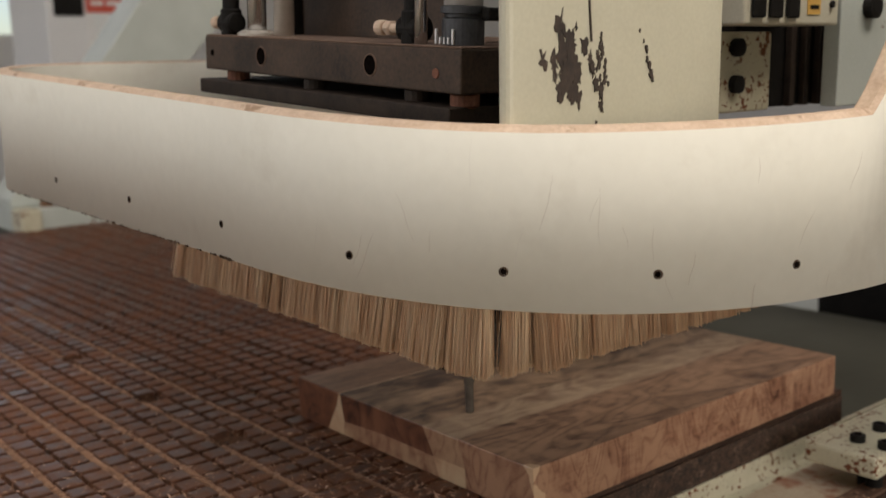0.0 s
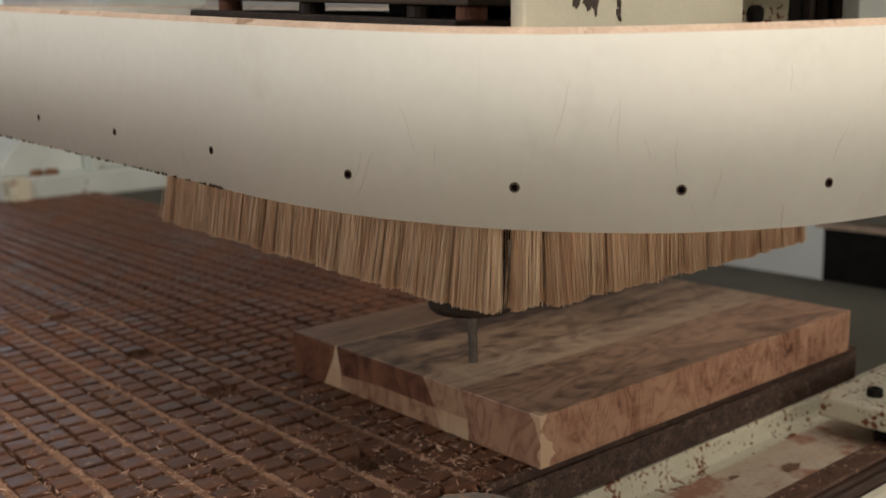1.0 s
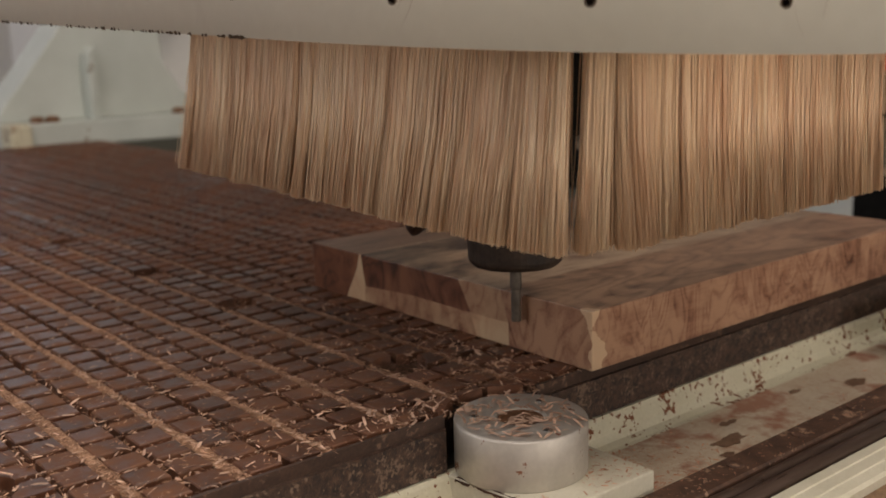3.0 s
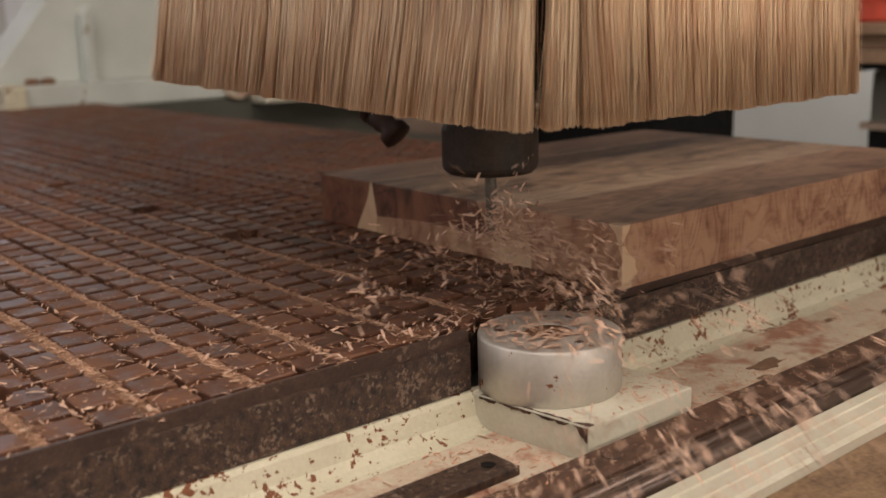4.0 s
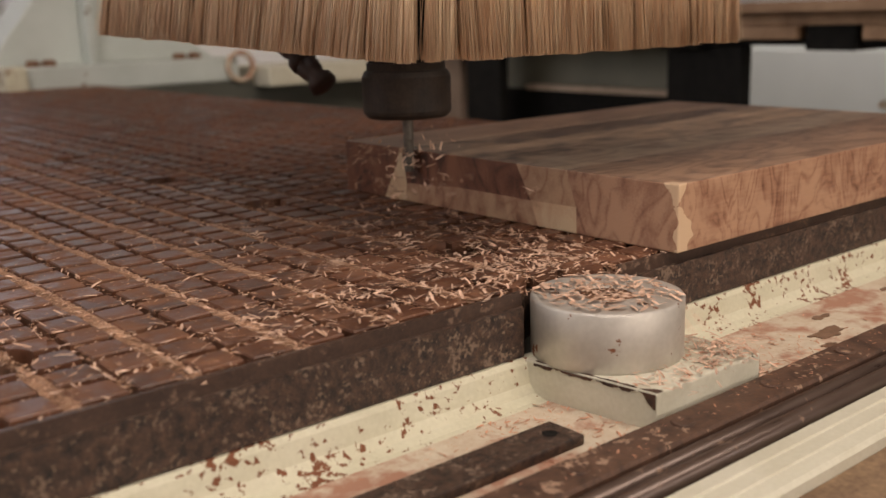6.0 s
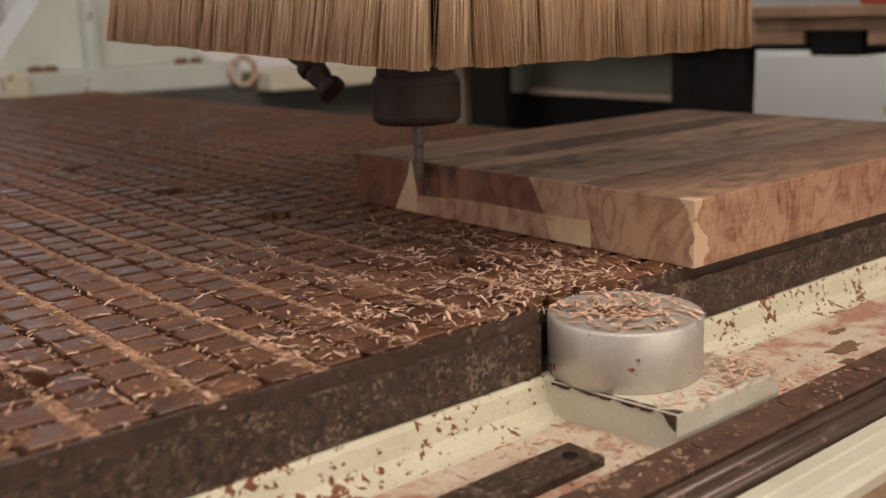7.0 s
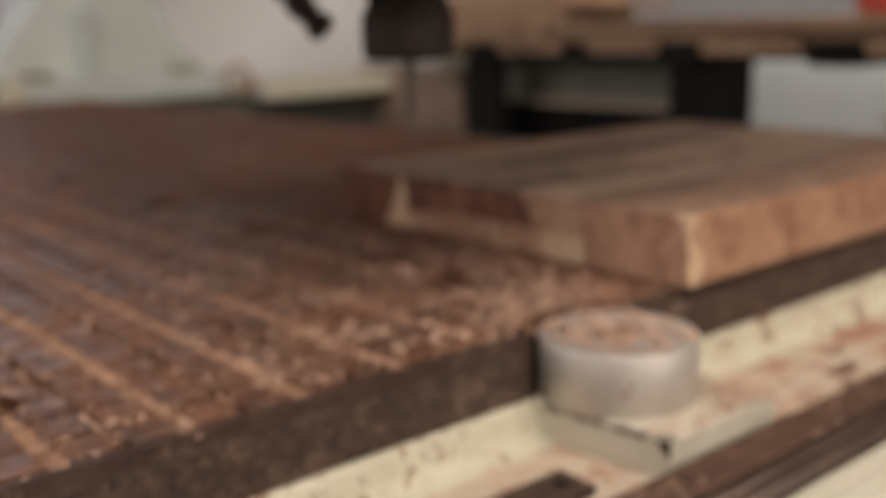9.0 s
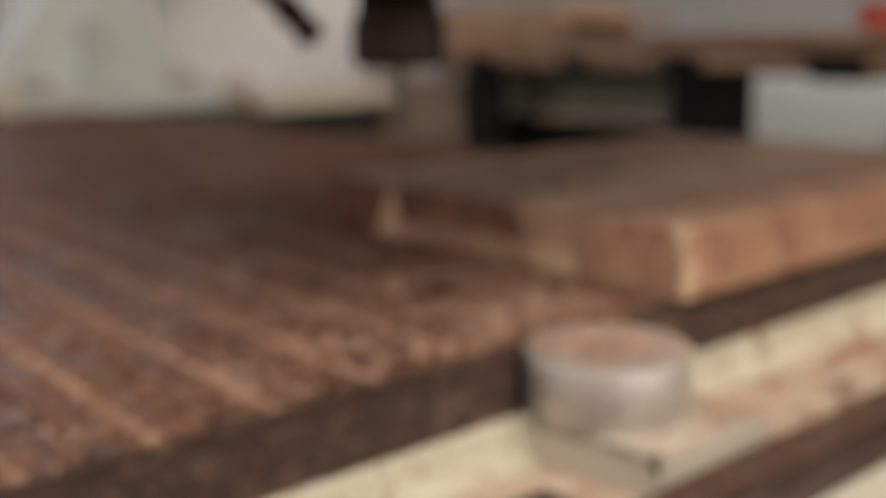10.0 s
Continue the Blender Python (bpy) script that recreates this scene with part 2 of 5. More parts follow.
M = {
    "phenolic": mat("phenolic", (0.052, 0.019, 0.009), (0.112, 0.042, 0.020), 30, (0.28, 0.50), bump=0.10, fine=700, rand=0.25, spot=(0.19, 0.082, 0.040), spot_scale=75, spot_at=0.44, spot_soft=0.30, spread=True),
    "phenolic_far": mat("phenolic_far", (0.052, 0.019, 0.009), (0.112, 0.042, 0.020), 30, (0.28, 0.50), bump=0.10, fine=700, rand=0.32, spot=(0.21, 0.086, 0.042), spot_scale=60, spot_at=0.38, spot_soft=0.30, spread=True, island=True),
    "groove": mat("groove", (0.018, 0.008, 0.005), (0.27, 0.14, 0.085), 16, (0.85, 0.95), bump=0.3, fine=500),
    "edge": mat("edge", (0.004, 0.0025, 0.002), (0.088, 0.045, 0.027), 230, (0.5, 0.75), bump=0.5, fine=1100, spot=(0.17, 0.115, 0.08), spot_scale=380, spot_at=0.57, spot_soft=0.08),
    "lip": mat("lip", (0.030, 0.016, 0.011), (0.075, 0.040, 0.026), 60, (0.35, 0.55), bump=0.15, fine=600, spot=(0.17, 0.105, 0.07), spot_scale=260, spot_at=0.62, spot_soft=0.06),
    "cream": mat("cream", (0.50, 0.47, 0.36), (0.60, 0.57, 0.46), 30, (0.3, 0.5), bump=0.03),
    "cream_rust": mat("cream_rust", (0.50, 0.47, 0.34), (0.60, 0.57, 0.43), 30, (0.25, 0.45), bump=0.08, spot=(0.17, 0.060, 0.026), spot_scale=210, spot_at=0.59, spot_soft=0.02),
    "tray_dusty": mat("tray_dusty", (0.46, 0.35, 0.25), (0.58, 0.51, 0.39), 35, (0.6, 0.85), bump=0.2, fine=350, spot=(0.36, 0.185, 0.12), spot_scale=46, spot_at=0.46, spot_soft=0.16),
    "cream_chip": mat("cream_chip", (0.50, 0.48, 0.37), (0.57, 0.55, 0.43), 20, (0.35, 0.5), bump=0.03),
    "bare": mat("bare", (0.02, 0.015, 0.012), (0.06, 0.04, 0.03), 90, (0.5, 0.8), bump=0.2),
    "rust_edge": mat("rust_edge", (0.025, 0.013, 0.008), (0.10, 0.045, 0.025), 90, (0.7, 0.9), bump=0.2),
    "stain": mat("stain", (0.10, 0.052, 0.030), (0.24, 0.14, 0.085), 70, (0.5, 0.75), bump=0.1),
    "hood": mat("hood", (0.765, 0.75, 0.655), (0.815, 0.80, 0.705), 9, (0.55, 0.68), bump=0.015, fine=120, spot=(0.70, 0.675, 0.58), spot_scale=14, spot_at=0.58, spot_soft=0.2),
    "mdf": mat("mdf", (0.52, 0.375, 0.265), (0.72, 0.56, 0.425), 60, (0.7, 0.9), bump=0.25, spot=(0.36, 0.24, 0.16), spot_scale=70, spot_at=0.62, spot_soft=0.1),
    "hole": mat("hole", (0.03, 0.018, 0.01), (0.10, 0.06, 0.03), 200, (0.8, 0.9), bump=0),
    "alu": mat("alu", (0.50, 0.465, 0.41), (0.62, 0.58, 0.52), 60, (0.46, 0.60), 0.65, 0.01, 300, spot=(0.30, 0.13, 0.07), spot_scale=120, spot_at=0.67, spot_soft=0.02),
    "steel": mat("steel", (0.5, 0.5, 0.5), (0.62, 0.62, 0.62), 40, (0.15, 0.25), 1.0, 0.02),
    "bit_steel": mat("bit_steel", (0.09, 0.075, 0.06), (0.17, 0.145, 0.12), 90, (0.45, 0.6), 0.5, 0.05),
    "black_steel": mat("black_steel", (0.018, 0.013, 0.010), (0.055, 0.038, 0.028), 60, (0.5, 0.7), 0.1, 0.1, spec=0.3),
    "black": mat("black", (0.005, 0.0045, 0.004), (0.015, 0.013, 0.011), 60, (0.55, 0.75), bump=0.05, spec=0.18),
    "void": mat("void", (0.003, 0.002, 0.002), (0.008, 0.006, 0.005), 60, (0.9, 0.95), bump=0, spec=0.0),
    "dirty_plate": mat("dirty_plate", (0.022, 0.014, 0.009), (0.095, 0.060, 0.040), 25, (0.5, 0.75), 0.2, 0.15),
    "rail_dusty": mat("rail_dusty", (0.035, 0.016, 0.009), (0.125, 0.062, 0.036), 70, (0.55, 0.8), bump=0.25, spot=(0.30, 0.19, 0.125), spot_scale=190, spot_at=0.62),
    "rail_gloss": mat("rail_gloss", (0.055, 0.034, 0.026), (0.12, 0.08, 0.062), 40, (0.22, 0.40), 0.35, 0.05, 300, (0.1, 1, 1), spot=(0.26, 0.17, 0.12), spot_scale=160, spot_at=0.63, spot_soft=0.05),
    "rust_floor": mat("rust_floor", (0.12, 0.07, 0.04), (0.28, 0.18, 0.10), 50, (0.8, 0.95), bump=0.3),
    "bristle": mat("bristle", (0.70, 0.44, 0.265), (0.98, 0.78, 0.55), 95, (0.4, 0.6), bump=0, fine=420, stretch=(1, 1, 0.04), rand=0.13, island=True),
    "chip": mat("chip", (0.44, 0.26, 0.17), (0.72, 0.50, 0.37), 90, (0.6, 0.8), bump=0.05, rand=0.3, island=True),
    "chip_loose": mat("chip_loose", (0.43, 0.255, 0.17), (0.70, 0.49, 0.36), 90, (0.6, 0.8), bump=0.05, rand=0.3),
    "dust_red": mat("dust_red", (0.40, 0.16, 0.09), (0.62, 0.33, 0.21), 90, (0.7, 0.9), bump=0.05, rand=0.3, island=True),
    "wall": mat("wall", (0.74, 0.74, 0.74), (0.80, 0.80, 0.79), 3, (0.8, 0.9), bump=0.05, fine=60),
    "concrete": mat("concrete", (0.22, 0.21, 0.20), (0.34, 0.33, 0.31), 4, (0.7, 0.9), bump=0.1, fine=80),
    "greengrey": mat("greengrey", (0.46, 0.50, 0.46), (0.54, 0.58, 0.54), 14, (0.35, 0.5), bump=0.03, spot=(0.20, 0.13, 0.08), spot_scale=40, spot_at=0.74, spot_soft=0.05),
    "cabinet": mat("cabinet", (0.70, 0.75, 0.74), (0.78, 0.83, 0.82), 6, (0.4, 0.5), bump=0.02),
    "olive": mat("olive", (0.055, 0.055, 0.043), (0.085, 0.085, 0.068), 8, (0.5, 0.7), bump=0.04),
    "plank": mat("plank", (0.27, 0.155, 0.09), (0.48, 0.31, 0.195), 12, (0.6, 0.8), bump=0.1, fine=120, stretch=(0.2, 2, 2), rand=0.3),
    "red": mat("red", (0.55, 0.07, 0.04), (0.65, 0.11, 0.07), 20, (0.5, 0.6), bump=0.03),
    "paper": mat("paper", (0.78, 0.77, 0.75), (0.82, 0.81, 0.80), 20, (0.7, 0.8), bump=0.02),
    "grease": mat("grease", (0.10, 0.045, 0.02), (0.24, 0.11, 0.05), 90, (0.4, 0.7), bump=0.2),
    "hosepad": mat("hosepad", (0.75, 0.70, 0.66), (0.82, 0.76, 0.72), 20, (0.4, 0.5), bump=0.02),
}
WOODS = {
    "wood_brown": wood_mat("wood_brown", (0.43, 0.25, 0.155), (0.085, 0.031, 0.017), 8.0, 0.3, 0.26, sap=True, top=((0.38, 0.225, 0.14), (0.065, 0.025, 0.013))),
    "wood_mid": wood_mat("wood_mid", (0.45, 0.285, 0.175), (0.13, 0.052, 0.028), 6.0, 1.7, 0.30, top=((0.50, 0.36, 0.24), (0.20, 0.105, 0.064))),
    # wood_dark and wood_end: dark wood, deepened for the nut's and brush's shadow
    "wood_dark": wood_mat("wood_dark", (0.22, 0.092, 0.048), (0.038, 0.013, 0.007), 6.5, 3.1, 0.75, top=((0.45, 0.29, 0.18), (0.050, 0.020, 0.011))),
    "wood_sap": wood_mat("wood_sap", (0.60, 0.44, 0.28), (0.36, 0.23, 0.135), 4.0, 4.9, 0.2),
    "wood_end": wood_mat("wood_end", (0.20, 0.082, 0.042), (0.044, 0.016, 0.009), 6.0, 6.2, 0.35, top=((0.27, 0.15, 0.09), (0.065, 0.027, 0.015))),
}

# ---- mesh helpers ----


def mesh_ob(name, bm, material, parent=None, label="", smooth=False, at=None):
    me = bpy.data.meshes.new(name)
    bm.normal_update()
    bm.to_mesh(me)
    bm.free()
    for mm in material if isinstance(material, (list, tuple)) else [material]:
        me.materials.append(mm)
    if smooth:
        for p in me.polygons:
            p.use_smooth = True
    ob = new(name, me)
    if parent:
        ob.parent = parent
    if at is not None:
        ob.matrix_basis = at
    if label:
        ob["label"] = label
    return ob


def part(name, bm, material, parent, label="", smooth=False, at=None):
    return mesh_ob(name, bm, material, parent, label, smooth, at)


def thing(name, label, category, group="", kind="", at=None):
    ob = new(name)
    if at is not None:
        ob.matrix_basis = at
    return tagged(ob, label, category, group, kind)


def box(x0, x1, y0, y1, z0, z1, bevel=0.0, seg=2):
    bm = bmesh.new()
    bmesh.ops.create_cube(bm, size=1, matrix=Matrix.Translation(((x0 + x1) / 2, (y0 + y1) / 2, (z0 + z1) / 2)) @ Matrix.Diagonal((x1 - x0, y1 - y0, z1 - z0, 1)))
    if bevel:
        bmesh.ops.bevel(bm, geom=bm.edges[:], offset=bevel, segments=seg, affect="EDGES", profile=0.5)
    return bm


def lathe(profile, seg=40, m=None):
    """A turned solid from (radius, height) pairs, bottom to top."""
    bm = bmesh.new()
    rings = []
    for r, z in profile:
        if r < 1e-6:
            rings.append([bm.verts.new((0, 0, z))])
        else:
            rings.append([bm.verts.new((r * math.cos(2 * math.pi * i / seg), r * math.sin(2 * math.pi * i / seg), z)) for i in range(seg)])
    for a, b in zip(rings, rings[1:]):
        for i in range(seg):
            j = (i + 1) % seg
            if len(a) == 1 and len(b) == 1:
                continue
            if len(a) == 1:
                bm.faces.new((a[0], b[j], b[i]))
            elif len(b) == 1:
                bm.faces.new((a[i], a[j], b[0]))
            else:
                bm.faces.new((a[i], a[j], b[j], b[i]))
    if m:
        bm.transform(m)
    bmesh.ops.recalc_face_normals(bm, faces=bm.faces[:])
    return bm


def rod(p, q, r, seg=16, cap=0.15):
    """A round bar from p to q with eased ends."""
    p, q = Vector(p), Vector(q)
    d = q - p
    h = d.length
    m = Matrix.Translation(p) @ d.to_track_quat("Z", "Y").to_matrix().to_4x4()
    c = r * cap
    return lathe([(0, 0), (r - c, 0), (r, c), (r, h - c), (r - c, h), (0, h)], seg, m)


def prism(points, axis, a, b, bevel=0.0):
    """A polygon extruded along an axis: x takes (y, z) points, y takes (x, z), z takes (x, y)."""
    def at(u, v, w):
        return {"x": (w, u, v), "y": (u, w, v), "z": (u, v, w)}[axis]
    bm = bmesh.new()
    lo = [bm.verts.new(at(u, v, a)) for u, v in points]
    hi = [bm.verts.new(at(u, v, b)) for u, v in points]
    bm.faces.new(lo)
    bm.faces.new(hi[::-1])
    k = len(points)
    for i in range(k):
        j = (i + 1) % k
        bm.faces.new((lo[j], lo[i], hi[i], hi[j]))
    bmesh.ops.recalc_face_normals(bm, faces=bm.faces[:])
    if bevel:
        bmesh.ops.bevel(bm, geom=bm.edges[:], offset=bevel, segments=2, affect="EDGES", profile=0.5)
    return bm


def join(*bms):
    """One bmesh out of several."""
    out = bmesh.new()
    for b in bms:
        me = bpy.data.meshes.new("tmp")
        b.to_mesh(me)
        b.free()
        out.from_mesh(me)
        bpy.data.meshes.remove(me)
    return out


def wall_strip(path, z0, z1, thick, tops=None, rim=0.0015):
    """An upright wall that follows a plan path (outer face), with thickness to its left-hand side."""
    bm = bmesh.new()
    rows = []
    k = len(path)
    for i, (x, y) in enumerate(path):
        a, b = Vector(path[max(i - 1, 0)]), Vector(path[min(i + 1, k - 1)])
        d = (b - a).normalized()
        nx, ny = -d.y, d.x
        top = z1 if tops is None else tops[i]
        rows.append([bm.verts.new(c) for c in ((x, y, z0), (x, y, top - rim), (x + nx * rim, y + ny * rim, top), (x + nx * (thick - 0.0015), y + ny * (thick - 0.0015), top), (x + nx * thick, y + ny * thick, top - 0.0015), (x + nx * thick, y + ny * thick, z0))])
    for r, s in zip(rows, rows[1:]):
        for i in range(6):
            j = (i + 1) % 6
            f = bm.faces.new((r[i], s[i], s[j], r[j]))
            f.material_index = 1 if i in (1, 2, 3, 5) else 0
    for r in (rows[0], rows[-1]):
        bm.faces.new(r)
    bmesh.ops.recalc_face_normals(bm, faces=bm.faces[:])
    return bm


# ---- the hall ----


def hall():
    tagged(mesh_ob("floor", box(-3, 6, -3, 6, -0.95, -0.85), M["concrete"]), "grey concrete workshop floor", "floor", kind="structure")
    tagged(mesh_ob("ceiling", join(box(-3, -0.8, -3, -1.4, 3.0, 3.1), box(-3, -0.8, 0.2, 6, 3.0, 3.1), box(-3, -2.55, -1.4, 0.2, 3.0, 3.1), box(-0.9, -0.8, -1.4, 0.2, 3.0, 3.1), box(1.5, 6, -3, 6, 3.0, 3.1), box(-0.8, 1.5, -3, -2.6, 3.0, 3.1), box(-0.8, 1.5, -0.9, 6, 3.0, 3.1)), M["concrete"]), "grey workshop ceiling with two roof light openings", "ceiling", kind="structure")
    north = join(box(-3, 0.2, 6, 6.15, -0.85, 3.0), box(2.8, 6, 6, 6.15, -0.85, 3.0), box(0.2, 2.8, 6, 6.15, -0.85, 0.65), box(0.2, 2.8, 6, 6.15, 2.35, 3.0))
    tagged(mesh_ob("wall_north", north, M["wall"]), "white painted workshop wall with a wide window opening", "wall", kind="structure")
    tagged(mesh_ob("wall_east", box(6, 6.15, -3, 6.15, -0.85, 3.0), M["wall"]), "white painted workshop wall", "wall", kind="structure")
    west = join(box(-3.15, -3, -3, 1.0, -0.85, 3.0), box(-3.15, -3, 3.4, 6.15, -0.85, 3.0), box(-3.15, -3, 1.0, 3.4, -0.85, 0.3), box(-3.15, -3, 1.0, 3.4, 2.1, 3.0))
    tagged(mesh_ob("wall_west", west, M["wall"]), "white painted wall with a window opening", "wall", kind="structure")
    # unseen wall; its opening only frames the added fill light
    south = join(box(-3, -1.05, -3.15, -3, -0.85, 3.0), box(1.65, 6, -3.15, -3, -0.85, 3.0), box(-1.05, 1.65, -3.15, -3, -0.85, 0.08), box(-1.05, 1.65, -3.15, -3, 1.02, 3.0))
    tagged(mesh_ob("wall_south", south, M["concrete"]), "grey rendered wall with an opening for the added fill light", "wall", kind="structure")


hall()

# ---- the router table ----
PIN = (-0.0805, -0.0175)
PITCH, GROOVE, GX, GY = 0.025, 0.0063, -0.0195, 0.0105
X0, X1, Y0, Y1 = -0.72, 0.44, 0.003, 1.95
HOLES = [(-0.083, 0.502, 0.0145), (-0.078, 0.328, 0.0165), (-0.077, 0.103, 0.0185), (-0.352, 0.085, 0.019), (-0.083, 0.72, 0.013), (-0.34, 0.40, 0.013), (-0.35, 0.78, 0.013), (PIN[0], PIN[1], 0.0445)]


def cut_plate(bm, x0, x1, y0, y1, z0, z1, n=10):
    """A slab with its plan cut away inside the round holes, edges drawn onto the circles. False if nothing is left."""
    near = [h for h in HOLES if x0 - h[2] < h[0] < x1 + h[2] and y0 - h[2] < h[1] < y1 + h[2]]
    keep = {}

    def inside(x, y):
        return any(math.hypot(x - h[0], y - h[1]) < h[2] for h in near)
    faces = []
    for i in range(n):
        for j in range(n):
            xs = (x0 + (x1 - x0) * i / n, x0 + (x1 - x0) * (i + 1) / n)
            ys = (y0 + (y1 - y0) * j / n, y0 + (y1 - y0) * (j + 1) / n)
            if not inside(sum(xs) / 2, sum(ys) / 2):
                faces.append((i, j))
    got = set(faces)

    def vert(i, j, z):
        if (i, j, z) not in keep:
            x, y = x0 + (x1 - x0) * i / n, y0 + (y1 - y0) * j / n
            for h in near:
                d = math.hypot(x - h[0], y - h[1])
                if abs(d - h[2]) < 0.75 * (x1 - x0) / n and d > 0:
                    x, y = h[0] + (x - h[0]) * h[2] / d, h[1] + (y - h[1]) * h[2] / d
            keep[i, j, z] = bm.verts.new((x, y, z))
        return keep[i, j, z]
    for i, j in faces:
        bm.faces.new((vert(i, j, z1), vert(i + 1, j, z1), vert(i + 1, j + 1, z1), vert(i, j + 1, z1)))
        for (a, b), (p, q) in (((i, j - 1), ((i, j), (i + 1, j))), ((i + 1, j), ((i + 1, j), (i + 1, j + 1))), ((i, j + 1), ((i + 1, j + 1), (i, j + 1))), ((i - 1, j), ((i, j + 1), (i, j)))):
            if (a, b) not in got:
                bm.faces.new((vert(*p, z1), vert(*p, z0), vert(*q, z0), vert(*q, z1)))
    return bool(faces)


def touches(x0, x1, y0, y1):
    return any(math.hypot(max(x0 - h[0], 0, h[0] - x1), max(y0 - h[1], 0, h[1] - y1)) < h[2] for h in HOLES)


table = thing("router_table", "dark brown phenolic vacuum table with a square groove grid", "machine table")


def table_body():
    # front lip and side, with the round notch for the stop pin
    r = 0.0445
    half = math.sqrt(r * r - (Y0 - PIN[1]) ** 2)
    a0 = math.atan2(Y0 - PIN[1], -half)
    a1 = math.atan2(Y0 - PIN[1], half)
    arc = [(PIN[0] + r * math.cos(a0 + (a1 - a0) * i / 24), PIN[1] + r * math.sin(a0 + (a1 - a0) * i / 24)) for i in range(25)]
    front = [(X0, Y0)] + arc + [(X1, Y0), (X1, 0.0585), (X0, 0.0585)]
    part("slab", join(prism(front, "z", -0.033, -0.0075), box(X0, X1, 0.0585, Y1, -0.033, -0.02)), M["edge"], table, "mottled dark slab edge with dried glue and dust")
    lip_arc = [p for p in arc if p[1] < 0.0085]
    left, right = [p for p in lip_arc if p[0] < PIN[0]], [p for p in lip_arc if p[0] > PIN[0]]
    bm = join(prism([(X0, Y0 + 0.0008)] + left[1:] + [(left[-1][0], 0.0085), (X0, 0.0085)], "z", -0.0075, 0), prism([(right[0][0], 0.0085)] + right[:-1] + [(X1, Y0 + 0.0008), (X1, 0.0085)], "z", -0.0075, 0))
    part("lip", bm, M["lip"], table, "smooth dark brown top layer of the slab")
    # groove floor, with the vacuum holes through it
    bm = bmesh.new()
    step = 0.05
    y = 0.0585
    while y < Y1 - 1e-6:
        x = X0
        ye = min(y + step, Y1)
        while x < X1 - 1e-6:
            xe = min(x + step, X1)
            if touches(x, xe, y, ye):
                cut_plate(bm, x, xe, y, ye, -0.0198, -0.007, 16)
            else:
                bm.faces.new([bm.verts.new(c) for c in ((x, y, -0.007), (xe, y, -0.007), (xe, ye, -0.007), (x, ye, -0.007))])
            x = xe
        y = ye
    part("groove_floor", bm, M["groove"], table, "groove floor packed with brown sawdust")


def pad_bm(w, h, seed):
    """One raised square pad: chamfered top, slightly uneven."""
    rr = random.Random(seed)
    bm = bmesh.new()
    c = 0.0007
    tilt = [rr.uniform(-0.0003, 0.0002) for _ in range(4)]
    cs = [(-w, -h), (w, -h), (w, h), (-w, h)]
    lo = [bm.verts.new((x, y, -0.0072)) for x, y in cs]
    mid = [bm.verts.new((x, y, -c + t)) for (x, y), t in zip(cs, tilt)]
    up = [bm.verts.new((x * (1 - c / w), y * (1 - c / h), t)) for (x, y), t in zip(cs, tilt)]
    bm.faces.new(up)
    for a, b in ((lo, mid), (mid, up)):
        for i in range(4):
            j = (i + 1) % 4
            bm.faces.new((a[i], a[j], b[j], b[i]))
    return bm


def table_pads():
    sx, sy = (PITCH - 0.0060) / 2, (PITCH - GROOVE) / 2
    shared = []
    for k in range(8):
        me = bpy.data.meshes.new("pad")
        bm = pad_bm(sx, sy, k)
        bm.to_mesh(me)
        bm.free()
        me.materials.append(M["phenolic"])
        shared.append(me)
    far_v, far_f = [], []
    rr = random.Random(5)
    tiles = [pad_bm(sx, sy, k) for k in range(8)]
    data = [([v.co[:] for v in t.verts], [[v.index for v in f.verts] for f in t.faces]) for t in tiles if not t.verts.index_update()]
    for t in tiles:
        t.free()
    i0, i1 = math.ceil((X0 - GX) / PITCH), int((X1 - GX) / PITCH)
    for i in range(i0, i1):
        for j in range(int((Y1 - GY) / PITCH)):
            # every second groove along x is wide, so the pads stand in pairs
            x, y = GX + (i + 0.5) * PITCH + (0.0009 if i % 2 else -0.0009), GY + (j + 0.5) * PITCH
            x += rr.uniform(-0.0004, 0.0004)
            y += rr.uniform(-0.0004, 0.0004)
            if touches(x - sx, x + sx, y - sy, y + sy):
                bm = bmesh.new()
                if cut_plate(bm, x - sx, x + sx, y - sy, y + sy, -0.0072, 0, 12):
                    part("pad", bm, M["phenolic"], table)
                else:
                    bm.free()
            elif -0.42 < x < -0.05 and y < 0.46:
                ob = new("pad", shared[rr.randrange(8)])
                ob.parent = table
                ob.location = (x, y, rr.uniform(-0.0004, 0.0))
                ob.rotation_euler = (0, 0, rr.randrange(2) * math.pi + rr.uniform(-0.012, 0.012))
            else:
                vs, fs = data[rr.randrange(8)]
                n0 = len(far_v)
                far_v += [(vx + x, vy + y, vz) for vx, vy, vz in vs]
                far_f += [[q + n0 for q in f] for f in fs]
    me = bpy.data.meshes.new("pad_field")
    me.from_pydata(far_v, [], far_f)
    me.materials.append(M["phenolic_far"])
    ob = new("pad_field", me)
    ob.parent = table
    ob["kind"] = "stuff"


table_body()

# ---- machine bed under and before the table ----


